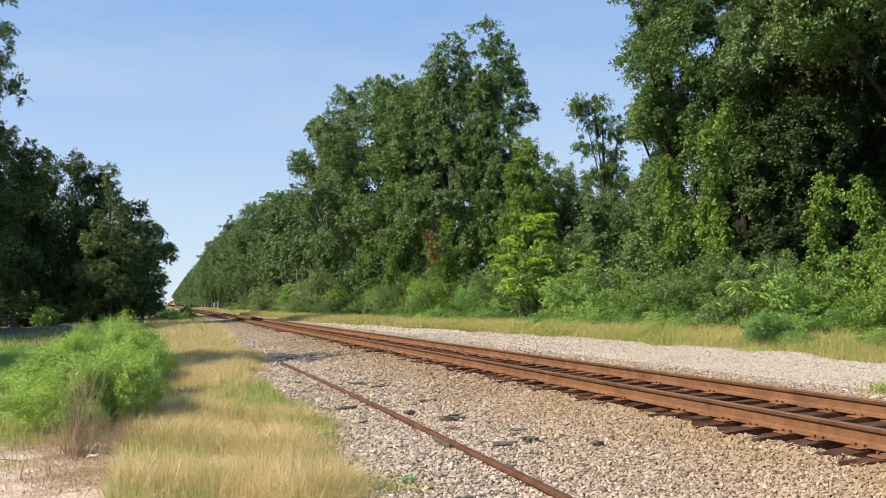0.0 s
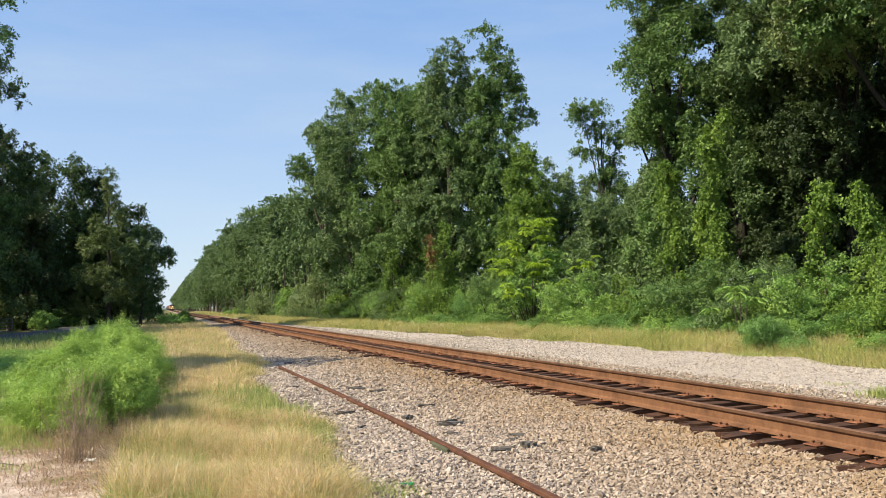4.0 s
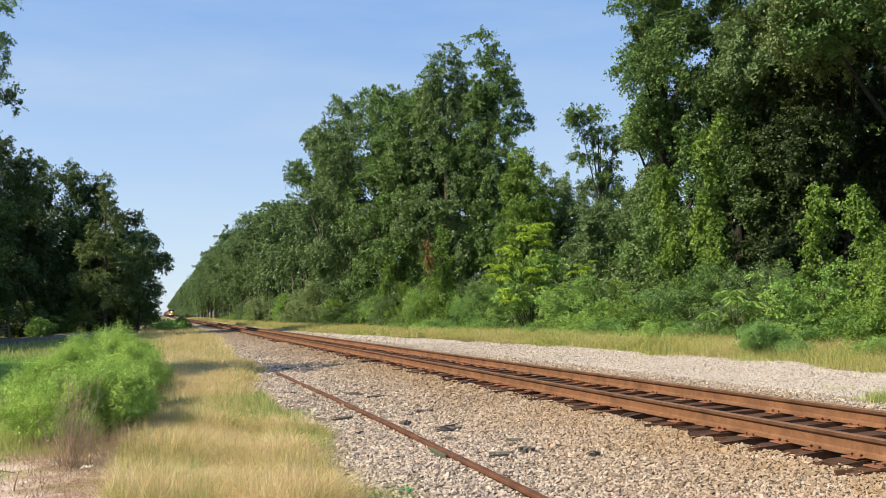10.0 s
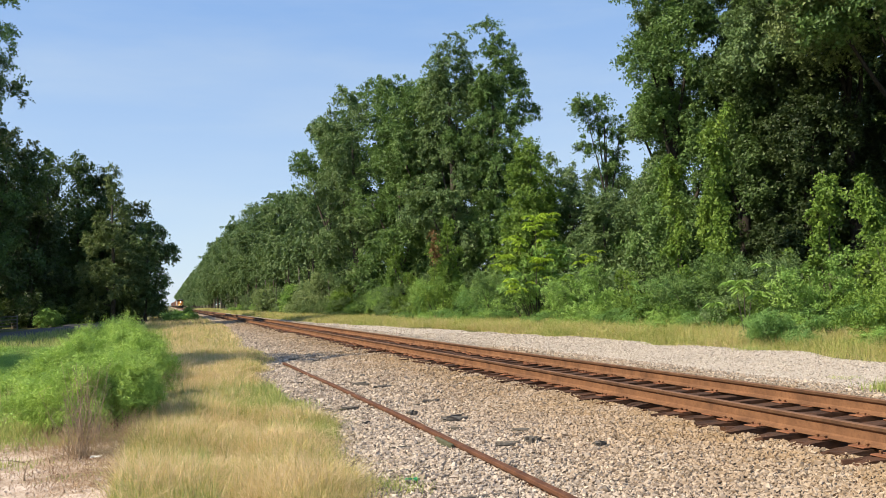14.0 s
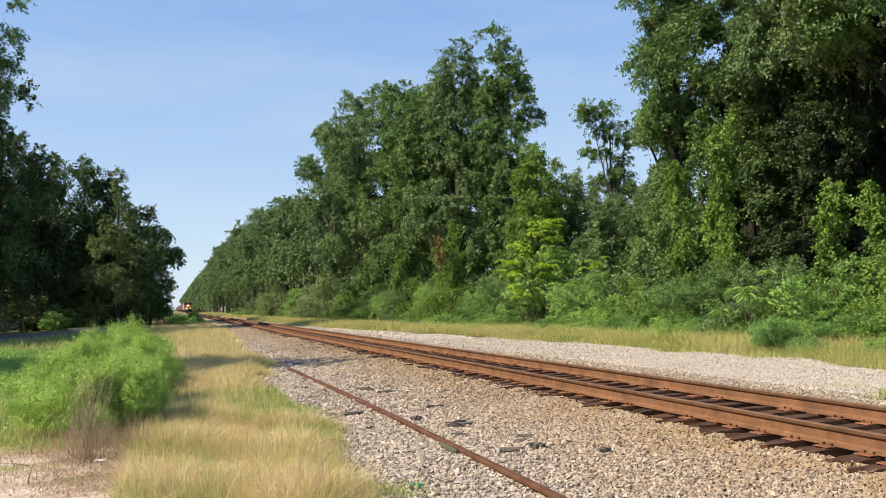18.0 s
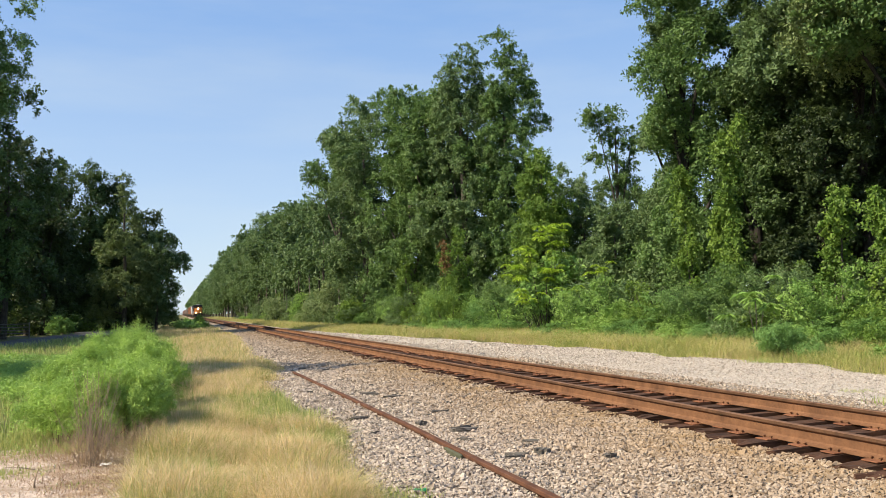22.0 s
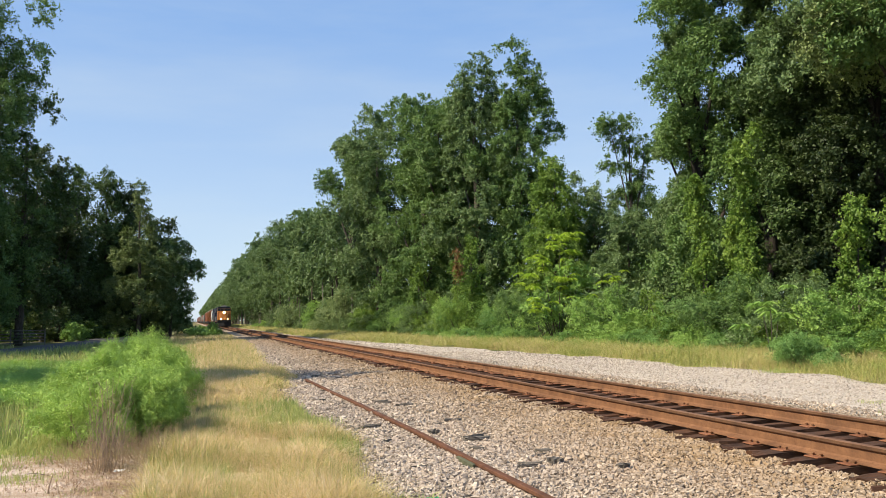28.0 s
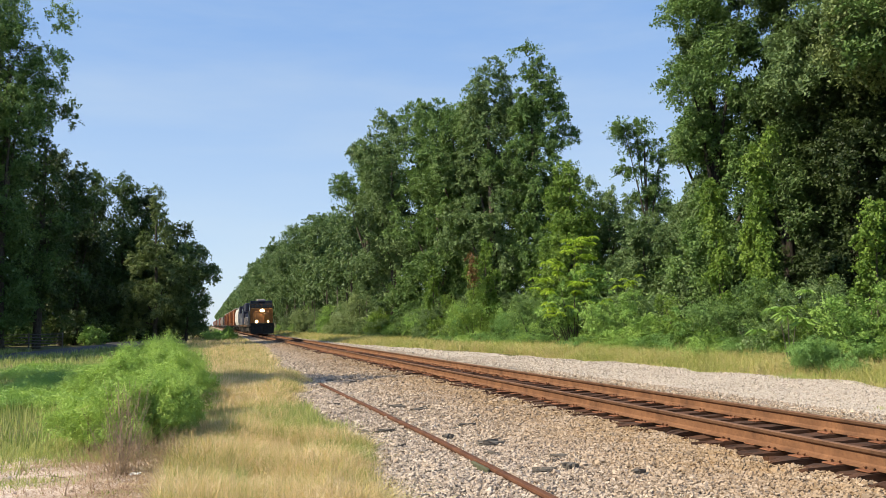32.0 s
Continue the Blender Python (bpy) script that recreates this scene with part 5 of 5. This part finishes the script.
def couplers(parent, y0, y1):
    for y, s in ((y0, -1), (y1, 1)):
        bm = boxed(-0.12, 0.12, min(y, y + s * 0.55), max(y, y + s * 0.55), 0.70, 0.98, bevel=0.03)
        box(bm, -0.2, 0.2, min(y + s * 0.45, y + s * 0.72), max(y + s * 0.45, y + s * 0.72), 0.66, 1.02, bevel=0.05)
        part("coupler", bm, M_BLACK, parent)


def locomotive(lights, label):
    """A wide-cab freight diesel, 22.3 m long, its front at y = 0 facing -y, on rails at z = 0."""
    ob = thing("locomotive", pose(0, 0, 0), label, "locomotive", "locomotives of the train")
    L = 22.3
    M_FACE = M_YELLOW if lights else M_BLUE
    bm = boxed(-1.52, 1.52, 0.9, L - 0.6, 1.02, DECK + 0.08, bevel=0.03)
    box(bm, -1.1, 1.1, 1.2, L - 1.0, 0.85, 1.05)
    part("underframe", bm, M_BLACK, ob)
    # pilot with plough
    bm = bmesh.new()
    v = [bm.verts.new(p) for p in ((-1.5, 0.55, 0.95), (1.5, 0.55, 0.95), (1.45, 0.5, 0.12), (-1.45, 0.5, 0.12), (0, 0.22, 0.12), (0, 0.42, 0.95), (-1.5, 0.95, 0.95), (1.5, 0.95, 0.95), (1.45, 0.9, 0.12), (-1.45, 0.9, 0.12))]
    for q in ((0, 3, 4, 5), (5, 4, 2, 1), (6, 7, 8, 9), (0, 6, 9, 3), (1, 2, 8, 7), (0, 5, 1, 7, 6), (3, 9, 8, 2, 4)):
        bm.faces.new([v[k] for k in q])
    bmesh.ops.recalc_face_normals(bm, faces=bm.faces)
    part("plough", bm, M_BLACK, ob)
    part("anticlimber", boxed(-1.5, 1.5, 0.45, 1.0, 0.98, 1.5, bevel=0.05), M_BLACK, ob)
    # nose: full-width body with chamfered corners
    bm = boxed(-1.15, 1.15, 1.0, 2.7, 1.3, 3.2)
    for w in bm.verts:
        if w.co.y < 1.5 and w.co.z > 2:
            w.co.y += 0.55
        if w.co.y < 1.5:
            w.co.x *= 0.86
    bmesh.ops.bevel(bm, geom=list(bm.edges), offset=0.24, segments=3, affect="EDGES")
    part("nose", bm, M_FACE, ob, "yellow nose" if lights else "")
    part("nose_door", boxed(0.25, 0.85, 0.98, 1.2, 1.45, 2.7, bevel=0.03), M_FACE, ob)
    # cab
    bm = boxed(-1.53, 1.53, 2.3, 5.2, 1.33, 4.35)
    for w in bm.verts:
        if w.co.y < 3 and w.co.z > 3:
            w.co.y += 0.35
        if w.co.z > 3:
            w.co.x *= 0.93
    bmesh.ops.bevel(bm, geom=list(bm.edges), offset=0.1, segments=2, affect="EDGES")
    cab = part("cab", bm, M_BLUE, ob, "dark blue cab")
    part("front_panel", boxed(-1.46, 1.46, 2.26, 2.5, 1.4, 3.5, bevel=0.09), M_FACE, cab, "yellow front panel" if lights else "")
    bm = boxed(-1.45, 1.45, 2.5, 5.3, 4.28, 4.5, bevel=0.09)
    part("cab_roof", bm, M_BLUE, cab, "dark blue roof")
    part("windscreen_band", boxed(-1.46, 1.46, 2.36, 2.66, 3.5, 4.06, bevel=0.03), M_BROWN if lights else M_BLUE, cab)
    for s in (-1, 1):
        part("windscreen", boxed(min(s * 0.12, s * 0.78), max(s * 0.12, s * 0.78), 2.33, 2.5, 3.56, 3.98, bevel=0.02), M_GLASS, cab)
        part("windscreen", boxed(min(s * 0.86, s * 1.36), max(s * 0.86, s * 1.36), 2.33, 2.5, 3.56, 3.98, bevel=0.02), M_GLASS, cab)
        part("side_window", boxed(s * 1.47 - 0.05, s * 1.47 + 0.05, 3.2, 4.6, 3.2, 3.9, bevel=0.02), M_GLASS, cab)
        part("mirror", boxed(s * 1.62 - 0.06, s * 1.62 + 0.06, 3.0, 3.06, 3.3, 3.8, bevel=0.02), M_BLACK, cab)
    part("number_board", boxed(-1.2, -0.45, 2.45, 2.66, 4.05, 4.3, bevel=0.02), M_GLASS, cab)
    part("number_board", boxed(0.45, 1.2, 2.45, 2.66, 4.05, 4.3, bevel=0.02), M_GLASS, cab)
    part("headlight_housing", boxed(-0.36, 0.36, 1.28, 1.85, 2.92, 3.40, bevel=0.06), M_FACE, ob)
    for s in (-1, 1):
        part("headlight", rod((s * 0.08, 1.24, 3.16), (s * 0.08, 1.30, 3.16), 0.20, sides=16), M_LAMP if lights else M_GLASS, ob, "glowing headlight" if lights else "")
        part("ditch_light_box", boxed(s * 0.74 - 0.17, s * 0.74 + 0.17, 0.52, 0.85, 1.52, 1.86, bevel=0.04), M_BLACK, ob)
        part("ditch_light", rod((s * 0.74, 0.48, 1.69), (s * 0.74, 0.54, 1.69), 0.16 - 0.035 * s, sides=16), M_DITCH if lights else M_GLASS, ob, "glowing ditch light" if lights else "")
        for k in range(3):
            part("step", boxed(s * 1.35 - 0.2, s * 1.35 + 0.2, 0.95, 1.2, 0.35 + 0.3 * k, 0.40 + 0.3 * k), M_BLACK, ob)
        bm = bmesh.new()
        for k in range(12):
            cyl(bm, (s * 1.48, 5.6 + k * 1.4, 1.3), (s * 1.48, 5.6 + k * 1.4, 2.35), 0.02, sides=6)
        cyl(bm, (s * 1.48, 5.6, 2.35), (s * 1.48, 21.0, 2.35), 0.022, sides=6)
        part("handrail", bm, M_GREY, ob)
        part("sill_stripe", boxed(s * 1.525 - 0.008, s * 1.525 + 0.008, 1.0, L - 0.8, 1.1, 1.16), M_YELLOW, ob)
    bm = bmesh.new()
    for a in (-1.3, -0.45, 0.45, 1.3):
        cyl(bm, (a, 0.6, 1.5), (a, 0.6, 2.35), 0.02, sides=6)
    cyl(bm, (-1.3, 0.6, 2.35), (-0.45, 0.6, 2.35), 0.02, sides=6)
    cyl(bm, (0.45, 0.6, 2.35), (1.3, 0.6, 2.35), 0.02, sides=6)
    part("front_rail", bm, M_YELLOW, ob)
    # hood and radiator
    part("hood", boxed(-0.95, 0.95, 5.1, 20.6, 1.3, 4.2, bevel=0.12), M_BLUE, ob)
    part("inverter_cabinet", boxed(-1.35, -0.9, 5.25, 9.0, 1.3, 3.7, bevel=0.06), M_BLUE, ob)
    bm = boxed(-1.5, 1.5, 16.2, 20.9, 3.35, 4.55, bevel=0.1)
    part("radiator", bm, M_BLUE, ob)
    for k in range(9):
        part("hood_door", boxed(-0.985, -0.94, 9.3 + 0.76 * k, 9.96 + 0.76 * k, 1.5, 3.3, bevel=0.012), M_BLUE, ob)
    part("exhaust", boxed(-0.35, 0.35, 11.5, 12.6, 4.1, 4.5, bevel=0.05), M_BLACK, ob)
    part("air_conditioner", boxed(-0.55, 0.55, 3.0, 4.2, 4.45, 4.72, bevel=0.05), M_GREY, ob, "grey roof unit")
    bm = bmesh.new()
    for a in (-0.16, 0, 0.16):
        cyl(bm, (a, 6.0, 4.42), (a, 6.45, 4.42), 0.09, 0.04, sides=10)
    box(bm, -0.22, 0.22, 6.35, 6.5, 4.15, 4.45)
    part("horn", bm, M_BLACK, ob)
    part("fuel_tank", boxed(-1.3, 1.3, 8.6, 14.0, 0.28, 1.05, bevel=0.15), M_BLACK, ob)
    wheelset_truck(ob, 4.3, (0, 1, 2), 1.95)
    wheelset_truck(ob, 18.0, (0, 1, 2), 1.95)
    couplers(ob, 0.55, L - 0.55)
    return ob, L


def box_car(paint, label):
    ob = thing("box_car", pose(0, 0, 0), label, "box car", "cars of the train")
    L = 17.4
    part("underframe", boxed(-1.4, 1.4, 0.5, L - 0.5, 0.95, 1.2, bevel=0.03), M_BLACK, ob)
    part("body", boxed(-1.52, 1.52, 0.55, L - 0.55, 1.15, 4.55, bevel=0.06), paint, ob)
    part("roof", boxed(-1.5, 1.5, 0.5, L - 0.5, 4.5, 4.68, bevel=0.07), M_GREY, ob)
    for s in (-1, 1):
        part("door", boxed(s * 1.56 - 0.04, s * 1.56 + 0.04, 6.9, 10.4, 1.25, 4.35, bevel=0.02), paint, ob)
        for k in range(14):
            y = 0.9 + k * 1.18
            if 6.4 < y < 10.7:
                continue
            part("side_post", boxed(s * 1.55 - 0.04, s * 1.55 + 0.04, y, y + 0.12, 1.2, 4.5), paint, ob)
    for k in range(6):
        part("ladder_rung", boxed(-1.62, -1.55, 0.6, 1.05, 1.4 + 0.45 * k, 1.44 + 0.45 * k), M_BLACK, ob)
    wheelset_truck(ob, 2.6, (0, 1), 1.78)
    wheelset_truck(ob, L - 2.6, (0, 1), 1.78)
    couplers(ob, 0.5, L - 0.5)
    return ob, L


def hopper_car(paint, label):
    """A covered hopper with curved sides and discharge bays."""
    ob = thing("hopper_car", pose(0, 0, 0), label, "hopper car", "cars of the train")
    L = 18.0
    bm = bmesh.new()
    prof = [(1.35, 1.25), (1.58, 1.9), (1.6, 3.2), (1.42, 4.2), (0.9, 4.55)]
    ring = prof + [(-a, b) for a, b in reversed(prof)]
    rows = [[bm.verts.new((a * k, y, b)) for a, b in ring] for y, k in ((1.6, 0.96), (2.0, 1.0), (L - 2.0, 1.0), (L - 1.6, 0.96))]
    for r0, r1 in zip(rows, rows[1:]):
        for j in range(len(ring)):
            bm.faces.new((r0[j], r1[j], r1[(j + 1) % len(ring)], r0[(j + 1) % len(ring)]))
    bm.faces.new(rows[0]), bm.faces.new(rows[-1])
    bmesh.ops.recalc_face_normals(bm, faces=bm.faces)
    part("body", bm, paint, ob)
    part("walkway", boxed(-0.5, 0.5, 1.2, L - 1.2, 4.56, 4.66), M_GREY, ob)
    part("sill", boxed(-1.4, 1.4, 0.5, L - 0.5, 1.0, 1.26, bevel=0.02), M_BLACK, ob)
    for k in range(3):
        y = 4.2 + 4.2 * k
        bm = boxed(-1.1, 1.1, y, y + 2.2, 0.4, 1.1)
        for w in bm.verts:
            if w.co.z < 0.7:
                w.co.x *= 0.5
                w.co.y = y + 1.1 + (w.co.y - y - 1.1) * 0.4
        part("discharge_bay", bm, paint, ob)
    for s in (-1, 1):
        for y in (0.8, L - 1.4):
            part("end_post", boxed(s * 1.3 - 0.05, s * 1.3 + 0.05, y, y + 0.12, 1.2, 4.1), paint, ob)
    wheelset_truck(ob, 2.2, (0, 1), 1.78)
    wheelset_truck(ob, L - 2.2, (0, 1), 1.78)
    couplers(ob, 0.5, L - 0.5)
    return ob, L


def tank_car(paint, label):
    ob = thing("tank_car", pose(0, 0, 0), label, "tank car", "cars of the train")
    L = 16.5
    bm = rod((0, 1.3, 2.75), (0, L - 1.3, 2.75), 1.45, sides=24)
    for y, s in ((1.3, -1), (L - 1.3, 1)):
        cyl(bm, (0, y, 2.75), (0, y + s * 0.4, 2.75), 1.45, 0.9, sides=24)
    part("tank", bm, paint, ob)
    part("dome", rod((0, L / 2, 4.1), (0, L / 2, 4.55), 0.5, sides=16), paint, ob)
    part("sill", boxed(-1.3, 1.3, 0.5, L - 0.5, 1.0, 1.3, bevel=0.02), M_BLACK, ob)
    for y in (2.4, L - 2.9):
        part("saddle", boxed(-1.2, 1.2, y, y + 0.5, 1.25, 2.0), M_BLACK, ob)
    wheelset_truck(ob, 2.4, (0, 1), 1.78)
    wheelset_truck(ob, L - 2.4, (0, 1), 1.78)
    couplers(ob, 0.5, L - 0.5)
    return ob, L


lead, LL = locomotive(True, "dark blue freight locomotive with a yellow front and lit headlights")
second, _ = locomotive(False, "second freight locomotive all in dark blue")
hop_w, HL = hopper_car(M_WHITE, "white covered hopper car with dirty sides")
car_o, BL = box_car(M_ORANGE, "orange-brown box car with ribbed sides")
car_r, _ = box_car(M_RED, "oxide red box car with ribbed sides")
tank_b, TL = tank_car(M_BLACK, "black tank car with a domed top")
hop_g, _ = hopper_car(M_DUSTY, "brown-grey covered hopper car with dirty sides")
TRAIN = [(lead, 0.0)]
at = LL + 0.2
for model, length, first in ((second, LL, True), (hop_w, HL, True), (car_o, BL, True), (car_o, BL, False), (car_o, BL, False), (car_r, BL, True), (car_o, BL, False), (car_r, BL, False), (tank_b, TL, True), (tank_b, TL, False),
                             (hop_g, HL, True), (hop_g, HL, False), (hop_g, HL, False), (tank_b, TL, False), (car_r, BL, False), (hop_g, HL, False), (hop_g, HL, False), (tank_b, TL, False)) + 4 * ((tank_b, TL, False), (hop_g, HL, False), (hop_g, HL, False), (tank_b, TL, False), (car_r, BL, False)):
    TRAIN.append((model if first else copy_thing(model, pose(0, 0, 0)), at))
    at += length + 0.2


def motions():
    """The train comes on along the track at a steady pace."""
    times = [0, 0.1, 0.4] + list(range(1, 32)) + [31.6, 31.9, 32]
    for vehicle, behind in TRAIN:
        walk(vehicle, [(t, pose(TRACK_X, NOSE_AT_END + SPEED * (32 - t) + behind, RAIL_TOP)) for t in times])


motions()
